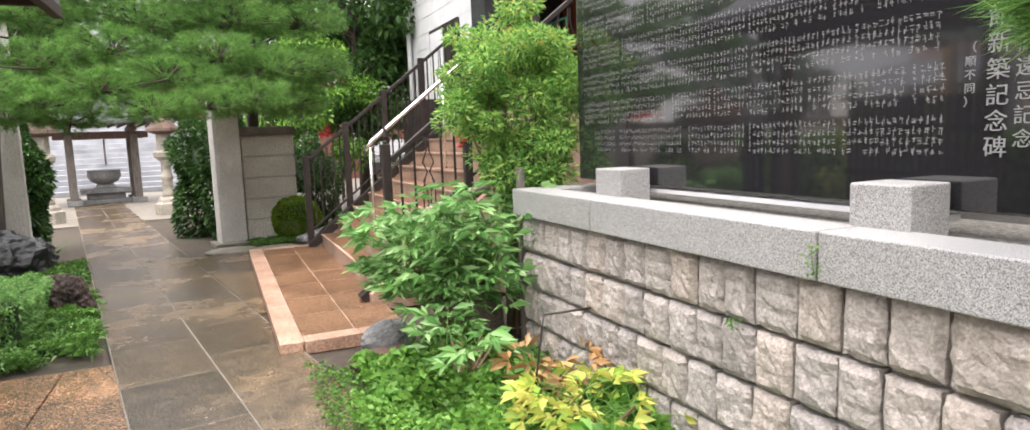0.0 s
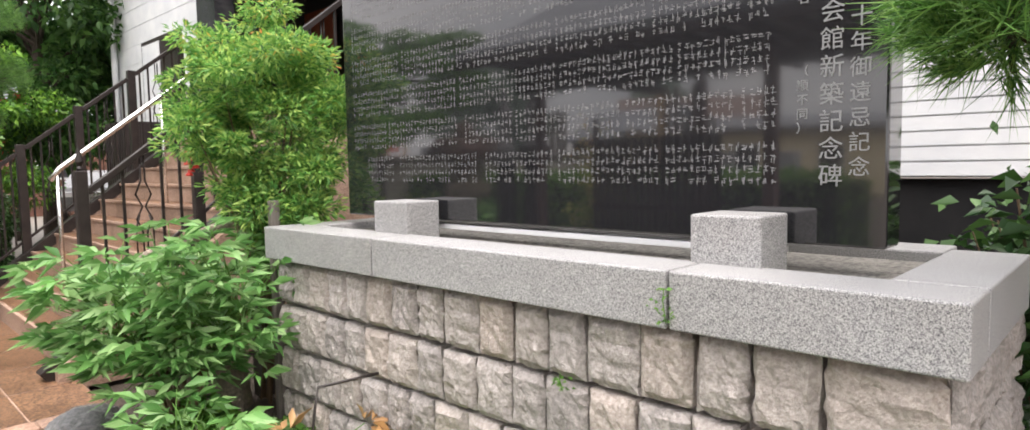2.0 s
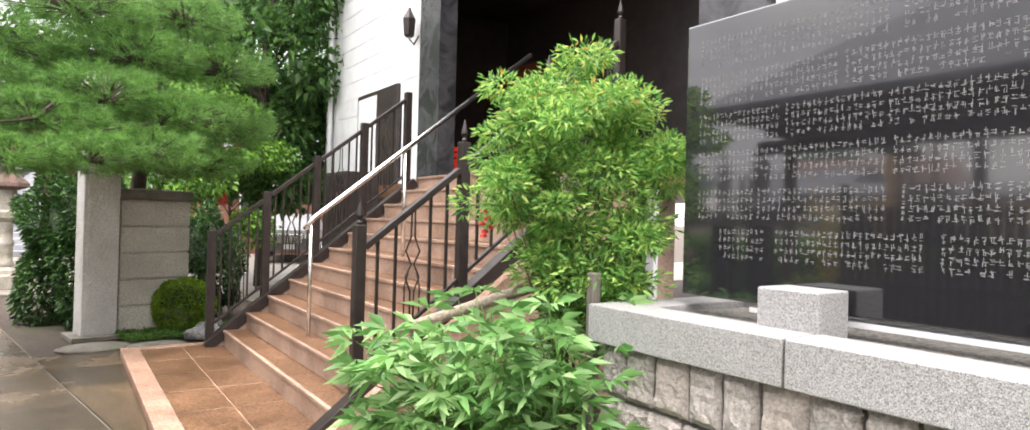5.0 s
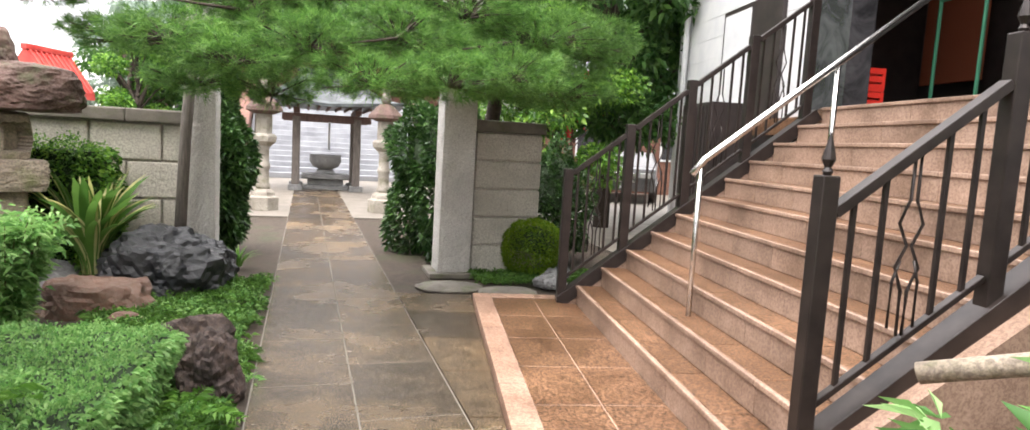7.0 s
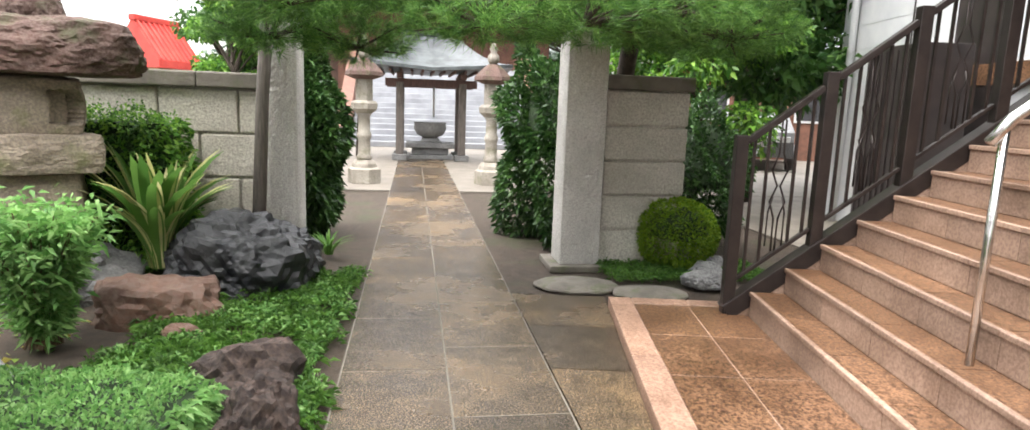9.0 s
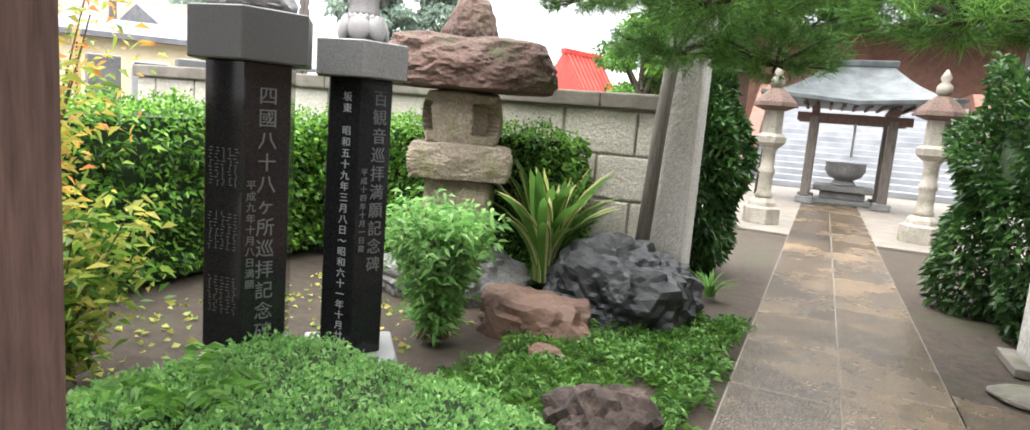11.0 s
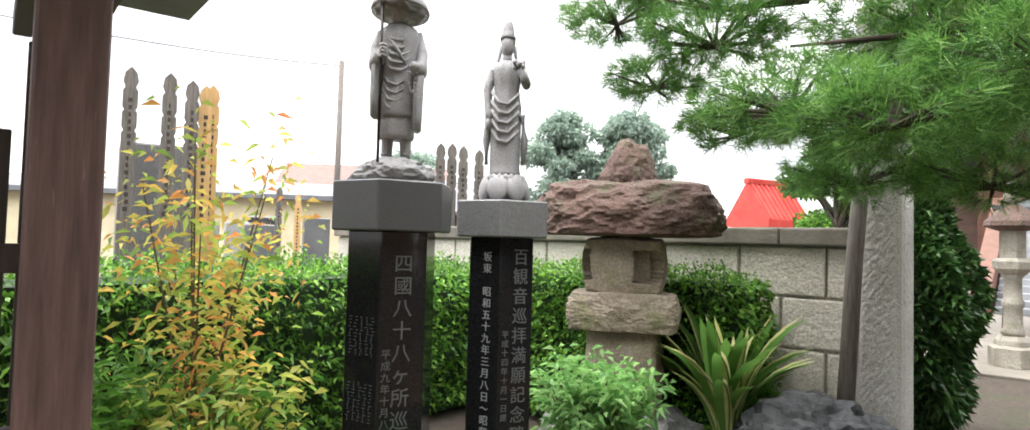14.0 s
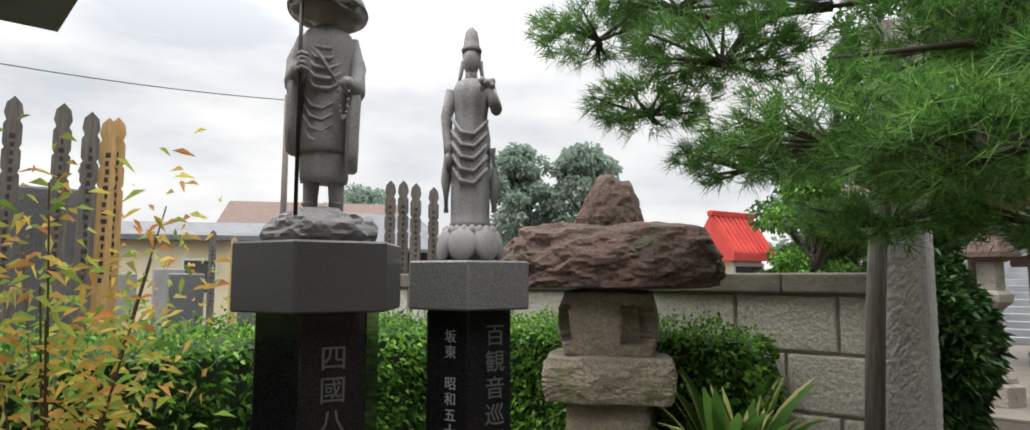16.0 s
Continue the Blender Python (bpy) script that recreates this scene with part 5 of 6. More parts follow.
ground_cover("bed_cover", ((2.55, 3.8, 4.5, 6.6, 0.62), (2.75, 3.6, 6.6, 7.5, 0.22), (3.0, 3.8, 3.0, 4.5, 0.16)), 22000, leaf_bush, (0.06, 0.036), 0.24, 81, "low leafy green ground cover in the planting bed")
ground_cover("bed_cover", ((2.45, 3.8, 4.5, 7.5, 1.0),), 9000, leaf_cover, (0.05, 0.028), 0.12, 82, "dark green under-layer of the planting bed")


def moss_strip():
    g = np.random.default_rng(83)
    for name, count, mat, size, label in (("mondo_grass", 1100, leaf_cover, (0.062, 0.013), "short dark green ground cover along the path"), ("moss_tuft", 380, leaf_low, (0.055, 0.015), "pale green tufts among the dark ground cover")):
        v = g.uniform(-2.4, 2.35, count)
        edge = 0.64 + 0.05 * np.sin(v * 5.1) + 0.035 * np.sin(v * 13.7)
        u = -g.random(count) ** 0.9 * np.where(v < 0, 0.6, 1.15) - edge
        keep = (np.sin(u * 6.3 + 1) * np.cos(v * 4.1) + 0.45 * np.sin(v * 11 + u * 9)) > -0.75
        u, v = u[keep], v[keep]
        k, per = len(u), 30
        p = np.stack([np.repeat(u, per), np.repeat(v, per), np.zeros(k * per)], 1)
        tall = np.repeat(g.uniform(0.01, 0.075, k), per)
        off = g.normal(size=(k * per, 3)) * [0.028, 0.028, 0]
        p = p + off
        p[:, 2] = tall * g.random(k * per)
        d = off * 18 + g.normal(size=p.shape) * 0.45 + [0, 0, 0.75]
        ob = put_mesh(name, leaf_mesh(name, p, d, size[0], size[1], 83, droop=0.45), mat, m=PATH_FRAME)
        tagged(ob, label, "ground cover", kind="stuff")
    n = 5000
    p = np.stack([g.uniform(1.45, 2.9, n), g.uniform(1.95, 2.55, n), 0.05 * g.random(n)], 1)
    ob = put_mesh("wall_moss", leaf_mesh("wall_moss", p, g.normal(size=(n, 3)) * [1, 1, 0.4] + [0, 0, 0.5], 0.045, 0.014, 84), leaf_cover, m=PATH_FRAME)
    tagged(ob, "short green ground cover round the ball bush", "ground cover", kind="stuff")
    n = 420
    p = np.stack([g.uniform(-2.6, -0.9, n), g.uniform(9.3, 12.0, n), np.full(n, -0.02)], 1)
    ob = put_mesh("fallen_leaves", leaf_mesh("fallen_leaves", p, g.normal(size=(n, 3)) * [1, 1, 0.15], 0.045, 0.03, 85, droop=0.0), leaf_yellow)
    tagged(ob, "scattered fallen yellow leaves on the soil", "fallen leaves", kind="stuff")


moss_strip()
small_bush((5.05, 4.12, 0), 0.28, 1.32, 30, leaf_dark, (0.085, 0.036), 95, "dark glossy leafed shrub at the end of the stone wall", "dark_leafed_shrub", per=9, category="shrub", spread=0.06)


def weed_sprig(at, h, seed):
    """A few weak stems with round leaves growing out of a joint."""
    g = np.random.default_rng(seed)
    root = thing("weed_sprig", at, label="small green weed growing from a coping joint", category="weed", group="weeds in the stone joints")
    p = np.stack([g.normal(0, 0.012, 26) - 0.012, g.normal(0, 0.014, 26), g.uniform(0, h, 26)], 1)
    put_mesh("leaves", leaf_mesh("leaves", p, g.normal(size=(26, 3)) * [1, 1, 0.4] + [-0.7, 0, 0.2], 0.017, 0.011, seed), leaf_bush, root)
    part("stem", tube([(-0.004, 0, 0), (-0.012, 0.004, h * 0.6), (-0.02, -0.004, h)], 0.0018, 5), leaf_stripe, root)
    return root


weed_sprig((3.772, 4.89, 0.945), 0.10, 201)
weed_sprig((3.795, 5.28, 0.66), 0.06, 202)


def blade_plant(name, at, n, length, width, seed, mats, label, lean=0.55, category="plant"):
    """Long arching strap leaves from one foot."""
    g = random.Random(seed)
    root = thing(name, at, label=label, category=category)
    for which, mat in enumerate(mats):
        verts, faces = [], []
        for k in range(n):
            a, l = g.uniform(0, 2 * math.pi), length * g.uniform(0.6, 1.05)
            out, w = lean * g.uniform(0.25, 1.15), width * g.uniform(0.8, 1.15)
            c, s = math.cos(a), math.sin(a)
            f = g.uniform(0, 0.05)
            off = (0.0, w * 0.30)[which] if which else 0.0
            half = w * (0.5, 0.2)[which]
            n0 = len(verts)
            seg = 7
            for i in range(seg + 1):
                t = i / seg
                r, z = f + out * l * t * t * 0.9 + 0.12 * l * t, l * (t - 0.42 * out * t * t * t)
                ww = half * (0.55 + 0.9 * t) * (1 - t ** 3) + 0.001
                lift = 0.003 if which else 0
                for sg in (-1, 1):
                    q = off + sg * ww
                    verts.append((r * c - q * s, r * s + q * c, z + lift + 0.25 * abs(q)))
            for i in range(seg):
                b = n0 + 2 * i
                faces += [(b, b + 1, b + 3), (b, b + 3, b + 2)]
        put_mesh(("leaves", "cream_stripes")[which], quads(verts, faces, "leaves"), mat, root)
        g = random.Random(seed)
    return root


blade_plant("striped_lily", (-0.98, 12.78, 0.12), 58, 1.0, 0.125, 91, (leaf_stripe, leaf_stripe2), "broad-leaved striped green and cream plant before the wall", 0.58)
blade_plant("grass_clump", (-0.62, 13.25, 0.02), 60, 0.5, 0.02, 92, (leaf_stripe,), "tuft of fine arching green grass beside the wall", 0.8)
blade_plant("iris", (-1.75, 10.05, 0.45), 9, 0.42, 0.035, 93, (leaf_bush,), "bright green strap leaves at the hedge", 0.7)
blade_plant("grass_clump", tuple(on_path(-0.95, WV + 0.35)), 50, 0.25, 0.02, 94, (leaf_stripe,), "small dark grass tuft behind the pillar", 0.9)


def fern(at, n, length, seed, label):
    g = random.Random(seed)
    root = thing("fern", at, label=label, category="fern", group="ferns")
    base, ways = [], []
    for k in range(n):
        a, l = g.uniform(0, 2 * math.pi), length * g.uniform(0.7, 1.1)
        for i in range(16):
            t = (i + 1) / 16
            r, z = l * 0.9 * t, l * (0.75 * t - 0.55 * t * t)
            for sg in (-1, 1):
                base.append((r * math.cos(a), r * math.sin(a), z))
                ways.append((math.cos(a + sg * 1.1), math.sin(a + sg * 1.1), 0.1))
    put_mesh("fronds", leaf_mesh("fronds", np.array(base), np.array(ways), length * 0.22, length * 0.06, seed), leaf_bush, root)
    return root


fern((0.72, 9.95, 0.0), 7, 0.34, 101, "light green fern beside the path edge")
fern((0.25, 9.25, 0.34), 7, 0.26, 102, "light green fern growing out of the low hedge")
fern((-0.45, 9.75, 0.33), 8, 0.32, 103, "light green fern growing out of the low hedge")
fern((-0.5, 11.9, 0.0), 6, 0.26, 104, "small fern between the garden rocks")
fern((3.6, 4.75, 0.0), 8, 0.42, 105, "light green fern in front of the stone wall")


# ---------- pines ----------
def pine(name, trunk, limbs, pads, label, seed, tufts_each, needle, per=26, r0=0.1):
    g = np.random.default_rng(seed)
    root = thing(name, label=label, category="pine tree")
    n = len(trunk)
    part("trunk", tube(trunk, [r0 * (1 - 0.6 * i / (n - 1)) for i in range(n)], 12), bark, root, smooth=True)
    for ln in limbs:
        part("limb", tube(ln, [r0 * 0.2 * (1 - 0.75 * i / (len(ln) - 1)) for i in range(len(ln))], 8), bark, root, smooth=True)
    pts, ways, twigs = [], [], bmesh.new()
    for (c, r) in pads:
        c, r = np.array(c), np.array(r)
        k = int(tufts_each * r[0] * r[1] / 0.2)
        d = unit(g.normal(size=(k, 3)))
        p = c + d * r * (0.35 + 0.65 * g.random(k) ** 0.5)[:, None]
        pts.append(p)
        ways.append(unit((p - c) * [0.8, 0.8, 0.4]) + [0, 0, 0.55])
        for j in range(0, k, 9):
            tube([tuple(c - [0, 0, r[2] * 0.4]), tuple((c + p[j]) / 2 - [0, 0, 0.03]), tuple(p[j])], [0.012, 0.008, 0.004], 5, twigs)
    part("twig_cluster", twigs, bark, root)
    put_mesh("needles", needle_mesh("needles", np.concatenate(pts), np.concatenate(ways), per, needle[0], needle[1], seed), leaf_pine, root)
    return root


gate_pads = []
for (x, y, z, rx, ry, rz) in (
    (-0.55, 11.9, 2.55, 0.42, 0.4, 0.16), (-0.2, 12.0, 2.95, 0.5, 0.45, 0.18), (0.05, 11.7, 2.35, 0.45, 0.42, 0.17), (0.45, 12.1, 2.72, 0.5, 0.5, 0.2), (0.5, 11.6, 2.22, 0.42, 0.42, 0.16),
    (0.95, 11.9, 2.40, 0.55, 0.5, 0.2), (1.05, 12.4, 2.9, 0.6, 0.5, 0.22), (1.45, 11.7, 2.15, 0.5, 0.45, 0.17), (1.6, 12.2, 2.55, 0.6, 0.55, 0.22), (2.0, 11.9, 2.20, 0.5, 0.5, 0.18),
    (2.15, 12.5, 2.85, 0.65, 0.55, 0.25), (2.5, 12.1, 2.3, 0.55, 0.5, 0.2), (2.8, 12.6, 2.7, 0.6, 0.55, 0.24), (3.1, 12.9, 2.25, 0.5, 0.45, 0.2), (3.35, 13.2, 2.8, 0.55, 0.5, 0.24),
    (0.2, 12.5, 3.25, 0.6, 0.5, 0.2), (1.3, 12.8, 3.3, 0.7, 0.55, 0.24), (2.4, 13.0, 3.35, 0.75, 0.6, 0.26), (3.3, 13.3, 3.4, 0.6, 0.55, 0.25), (1.9, 12.9, 3.75, 0.7, 0.6, 0.24), (2.9, 13.2, 3.9, 0.6, 0.55, 0.24), (-0.5, 12.5, 3.35, 0.5, 0.45, 0.17), (-0.95, 12.1, 2.95, 0.38, 0.36, 0.13), (0.7, 12.6, 3.6, 0.55, 0.5, 0.2), (-1.25, 11.8, 2.78, 0.34, 0.32, 0.13), (-1.0, 11.9, 2.38, 0.32, 0.3, 0.12), (-0.65, 12.25, 2.12, 0.36, 0.32, 0.13), (-0.1, 12.7, 2.12, 0.42, 0.35, 0.15), (0.5, 12.8, 2.08, 0.42, 0.35, 0.15), (0.2, 12.9, 2.45, 0.5, 0.4, 0.18), (-0.9, 11.7, 3.3, 0.45, 0.4, 0.16), (2.5, 13.9, 2.38, 0.5, 0.45, 0.2), (3.1, 13.9, 2.30, 0.45, 0.4, 0.2), (2.2, 13.5, 2.55, 0.5, 0.45, 0.22), (3.5, 13.8, 2.75, 0.5, 0.45, 0.24), (1.9, 13.3, 2.75, 0.5, 0.45, 0.22)):
    gate_pads.append((((x if x > -0.4 else x * 0.87), y, z - (0.26 if x > -0.2 else 0.0)), (rx, ry, rz)))
pine("gate_pine", [(2.60, 14.72, -0.03), (2.55, 14.70, 0.8), (2.60, 14.62, 1.6), (2.62, 14.2, 2.25), (2.55, 13.6, 2.75), (2.4, 13.2, 3.5)],
     [[(2.6, 13.9, 2.5), (2.5, 13.0, 2.55), (1.8, 12.3, 2.45), (0.8, 12.2, 2.55), (-0.1, 12.15, 2.7), (-0.55, 12.1, 2.9)], [(2.5, 13.4, 2.9), (2.1, 13.0, 3.05), (1.2, 12.7, 3.1), (0.2, 12.5, 3.15), (-0.5, 12.45, 3.3)],
      [(1.8, 12.3, 2.45), (1.6, 11.9, 2.2), (1.3, 11.6, 2.1)], [(0.8, 12.2, 2.55), (0.5, 11.8, 2.3), (0.1, 11.6, 2.3)], [(2.7, 12.6, 2.35), (2.4, 12.1, 2.25), (2.1, 11.85, 2.15)], [(-0.1, 12.15, 2.7), (-0.5, 11.95, 2.7), (-0.9, 11.75, 2.85)]],
     gate_pads, "trained dark green pine spreading over the gate", 111, 230, (0.10, 0.0044), 32, 0.12)
pine("near_pine", [(4.55, 3.15, -0.03), (4.5, 3.2, 0.8), (4.35, 3.35, 1.6), (4.3, 3.3, 2.5)],
     [[(4.4, 3.3, 1.5), (4.2, 3.75, 1.62), (3.88, 4.16, 1.66)]],
     [((3.82, 4.15, 1.69), (0.22, 0.19, 0.14)), ((3.92, 4.02, 1.82), (0.24, 0.22, 0.13)), ((4.1, 3.9, 1.75), (0.27, 0.27, 0.15)), ((4.35, 3.4, 2.4), (0.5, 0.5, 0.2))], "young pine with bright needles beside the plaque", 112, 760, (0.105, 0.0042), 42, 0.06)


# ---------- broad-leaved trees ----------
def tree(name, at, height, crown, clumps, leaf, seed, mat, label, trunk_r=0.16, low=0.35, per=420):
    g = random.Random(seed)
    ng = np.random.default_rng(seed)
    root = thing(name, at, label=label, category="tree")
    part("trunk", tube([(0, 0, -0.03), (0.05, 0.03, height * 0.25), (-0.04, 0.06, height * 0.5), (0.0, 0.0, height * 0.8)], [trunk_r, trunk_r * 0.8, trunk_r * 0.55, trunk_r * 0.2], 10), bark, root, smooth=True)
    pts, ways, bm = [], [], bmesh.new()
    for k in range(clumps):
        a, f = g.uniform(0, 2 * math.pi), g.uniform(0, 1)
        z = height * (low + (1 - low) * f)
        rr = crown * math.sqrt(max(0.05, 1 - (2 * f - 0.85) ** 2 * 0.8)) * g.uniform(0.35, 1.0)
        c = (rr * math.cos(a), rr * math.sin(a), z)
        s = crown * g.uniform(0.22, 0.42)
        tube([(0, 0, z * 0.75), (c[0] * 0.5, c[1] * 0.5, z * 0.9), c], [trunk_r * 0.3, trunk_r * 0.18, 0.01], 6, bm)
        p, d = ball_points(per, c, (s, s, s * 0.65), seed * 100 + k, 0.3)
        pts.append(p)
        ways.append(d + 0.9 * ng.normal(size=d.shape))
    part("twig_cluster", bm, bark, root)
    put_mesh("leaves", leaf_mesh("leaves", np.concatenate(pts), np.concatenate(ways), leaf, leaf * 0.55, seed), mat, root)
    return root


tree("broadleaf_tree", (5.2, 19.0, 0), 8.0, 2.3, 46, 0.16, 121, leaf_tree, "tall dense dark green tree behind the gate wall", low=0.25)
tree("broadleaf_tree", (2.9, 22.5, 0), 8.5, 2.6, 46, 0.17, 122, leaf_tree, "tall dark green tree in the courtyard", low=0.38)
tree("broadleaf_tree", (-3.3, 19.2, 0), 3.3, 0.9, 24, 0.09, 123, leaf_tree, "green tree behind the gate wall", low=0.3)
tree("broadleaf_tree", (-2.6, 25.0, 0), 8.0, 2.2, 36, 0.17, 124, leaf_tree, "green tree beside the incense pavilion", low=0.45)
tree("broadleaf_tree", (8.5, 22.0, 0), 9.5, 3.0, 46, 0.2, 125, leaf_tree, "tall green tree beside the hall", low=0.3)
tree("broadleaf_tree", (3.9, 17.0, 0), 3.6, 1.2, 26, 0.09, 126, leaf_hedge, "small bright green garden tree behind the railing", 0.07, 0.3)
tree("broadleaf_tree", (-2.6, 17.7, 0), 2.8, 0.7, 20, 0.07, 127, leaf_hedge, "small climber-covered tree behind the wall", 0.07, 0.4)
tree("pink_flowering_tree", (5.0, 21.0, 0), 3.2, 0.8, 14, 0.1, 128, flower_red, "small tree with red flowers", 0.05, 0.55, 160)
# distant trees, their haze painted in the leaf colour
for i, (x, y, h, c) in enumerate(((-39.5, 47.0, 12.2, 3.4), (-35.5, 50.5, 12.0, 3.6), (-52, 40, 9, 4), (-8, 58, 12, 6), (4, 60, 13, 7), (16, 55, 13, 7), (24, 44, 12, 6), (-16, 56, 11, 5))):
    tree("distant_tree", (x, y, 0), h, c, 40, 0.42, 140 + i, leaf_far_haze, "hazy distant broad-leaved tree", 0.3, 0.2, 300)


# ---------- shelter with brown posts ----------
shelter = thing("timber_shelter", label="dark brown timber shelter with a low eave", category="shelter")
part("post", box(0.315, 0.41, 8.985, 9.08, 0, 2.45, 0.012), wood_brown, shelter)
part("post", box(-1.75, -1.64, 8.05, 8.16, 0, 2.45, 0.012), wood_brown, shelter)
part("post", box(0.29, 0.41, 6.3, 6.41, 0, 2.45, 0.012), wood_brown, shelter)
part("beam", box(0.31, 0.39, 5.6, 9.42, 2.22, 2.36, 0.01), wood_dark, shelter)
part("beam", box(-2.4, 0.75, 9.0, 9.08, 2.36, 2.48, 0.01), wood_dark, shelter)
for k in range(12):
    part("rafter", box(-2.2, 0.95, 5.7 + k * 0.33, 5.76 + k * 0.33, 2.5, 2.57, 0.006), wood_dark, shelter)
bm = bmesh.new()
corner = [bm.verts.new(p) for p in ((-2.3, 5.3, 2.58), (1.02, 5.3, 2.58), (1.02, 9.75, 2.58), (-2.3, 9.75, 2.58), (-2.3, 5.3, 2.66), (1.02, 5.3, 2.66), (1.02, 9.75, 2.66), (-2.3, 9.75, 2.66), (-0.8, 6.6, 3.8), (-0.8, 8.3, 3.8))]
for f in ((0, 1, 2, 3), (0, 4, 5, 1), (1, 5, 6, 2), (2, 6, 7, 3), (3, 7, 4, 0), (4, 8, 5), (5, 8, 9, 6), (6, 9, 7), (7, 9, 8, 4)):
    bm.faces.new([corner[i] for i in f])
part("roof", bm, grey_roof, shelter)
part("eave_board", box(0.96, 1.03, 5.4, 9.76, 2.48, 2.574, 0.006), wood_dark, shelter)
fence = thing("shelter_fence", label="dark timber fence of upright slats and two rails", category="fence")
for k in range(18):
    y = 9.05 - k * 0.098
    part("slat", box(-0.72, -0.69, y - 0.036, y + 0.036, 0.0, 1.95 if k == 0 else 1.70, 0.004), wood_dark, fence)
for z in (0.82, 1.31):
    part("rail", box(-0.685, -0.65, 7.35, 9.09, z, z + 0.08, 0.005), wood_dark, fence)

# ---------- small things round the monument ----------
pole = thing("white_pipe", (3.56, 4.05, 0), label="thin white upright pipe beside the stone wall", category="pipe")
part("pipe", tube([(0, 0, -0.03), (0.0, 0, 2.6)], 0.021, 12), white_wall, pole, smooth=True)
ob = part("timber_stake", box(3.845, 3.895, 7.33, 7.38, -0.03, 1.22, 0.008), wood_grey)
tagged(ob, "weathered brown timber stake beside the coping", "stake")
stake = thing("bent_rod", label="thin bent metal rod stuck in the bed", category="rod")
part("rod", tube([(3.30, 6.10, 0), (3.42, 6.18, 0.5), (3.44, 6.19, 0.56), (3.62, 6.05, 0.60)], 0.006, 6), iron, stake, smooth=True)
bamboo = thing("bamboo_rail", label="tan bamboo rail on a short grey post", category="rail")
part("rail", tube([(3.45, 8.55, 0.80), (4.0, 7.9, 1.12)], 0.035, 10), rock_tan, bamboo, smooth=True)
part("post", box(3.96, 4.06, 7.80, 7.90, 0, 1.22, 0.008), wood_grey, bamboo)

# hall fittings
lamp = thing("wall_lamp", (FX - 0.16, 13.68, 4.02), label="dark iron wall lantern on the hall front", category="wall lamp")
part("body", lathe([(0.05, 0), (0.08, 0.03), (0.10, 0.26), (0.04, 0.36), (0.015, 0.42)], 6), iron, lamp)
part("glass", lathe([(0.079, 0.05), (0.094, 0.24)], 6), white_wall, lamp)
part("bracket", tube([(0.0, 0, -0.02), (0.08, 0, -0.09), (0.155, 0, 0.05)], 0.012, 8), iron, lamp, smooth=True)
cab = thing("dark_cabinet", (5.35, 15.0, 0), label="tall black ribbed steel cabinet beside the hall", category="cabinet")
part("body", box(-0.2, 0.3, -0.78, 0.12, 0, 2.1, 0.01), dark_plain, cab)
for k in range(9):
    part("rib", box(-0.215, -0.203, -0.76 + k * 0.1, -0.72 + k * 0.1, 0.05, 2.05), dark_plain, cab)


def crate(at, mat, label):
    root = thing("crate", at, label=label, category="crate", group="stacked crates")
    part("base", box(-0.18, 0.18, -0.27, 0.27, 0, 0.02), mat, root)
    for sx, sy, w, d in ((-0.175, 0, 0.01, 0.27), (0.175, 0, 0.01, 0.27), (0, -0.265, 0.17, 0.01), (0, 0.265, 0.17, 0.01)):
        for z in (0.02, 0.10, 0.18):
            part("side_slat", box(sx - w / 2 if w < 0.1 else -w, sx + w / 2 if w < 0.1 else w, sy - d / 2 if d < 0.1 else -d, sy + d / 2 if d < 0.1 else d, z, z + 0.055), mat, root)
    for sx in (-0.17, 0.17):
        for sy in (-0.26, 0.26):
            part("corner_post", box(sx - 0.015, sx + 0.015, sy - 0.015, sy + 0.015, 0.02, 0.235), mat, root)
    return root


crate((6.2, 13.2, TOP_Z), red_plastic, "red plastic crate stacked inside the entrance")
crate((6.2, 13.2, TOP_Z + 0.24), red_plastic, "red plastic crate stacked inside the entrance")
cur = thing("entrance_curtain", (8.4, 14.5, TOP_Z), label="orange cloth hanging inside the dark entrance", category="curtain")
part("cloth", box(-0.02, 0.02, -0.5, 0.5, 0.6, 2.2, 0.01), orange_cloth, cur)
frame_ob = thing("green_stand", (7.2, 13.0, TOP_Z), label="green painted metal stand inside the entrance", category="stand")
for y in (-0.3, 0.3):
    part("leg", tube([(0, y, 0), (0, y, 1.3)], 0.02, 8), green_paint, frame_ob)
part("bar", tube([(0, -0.3, 1.28), (0, 0.3, 1.28)], 0.02, 8), green_paint, frame_ob)


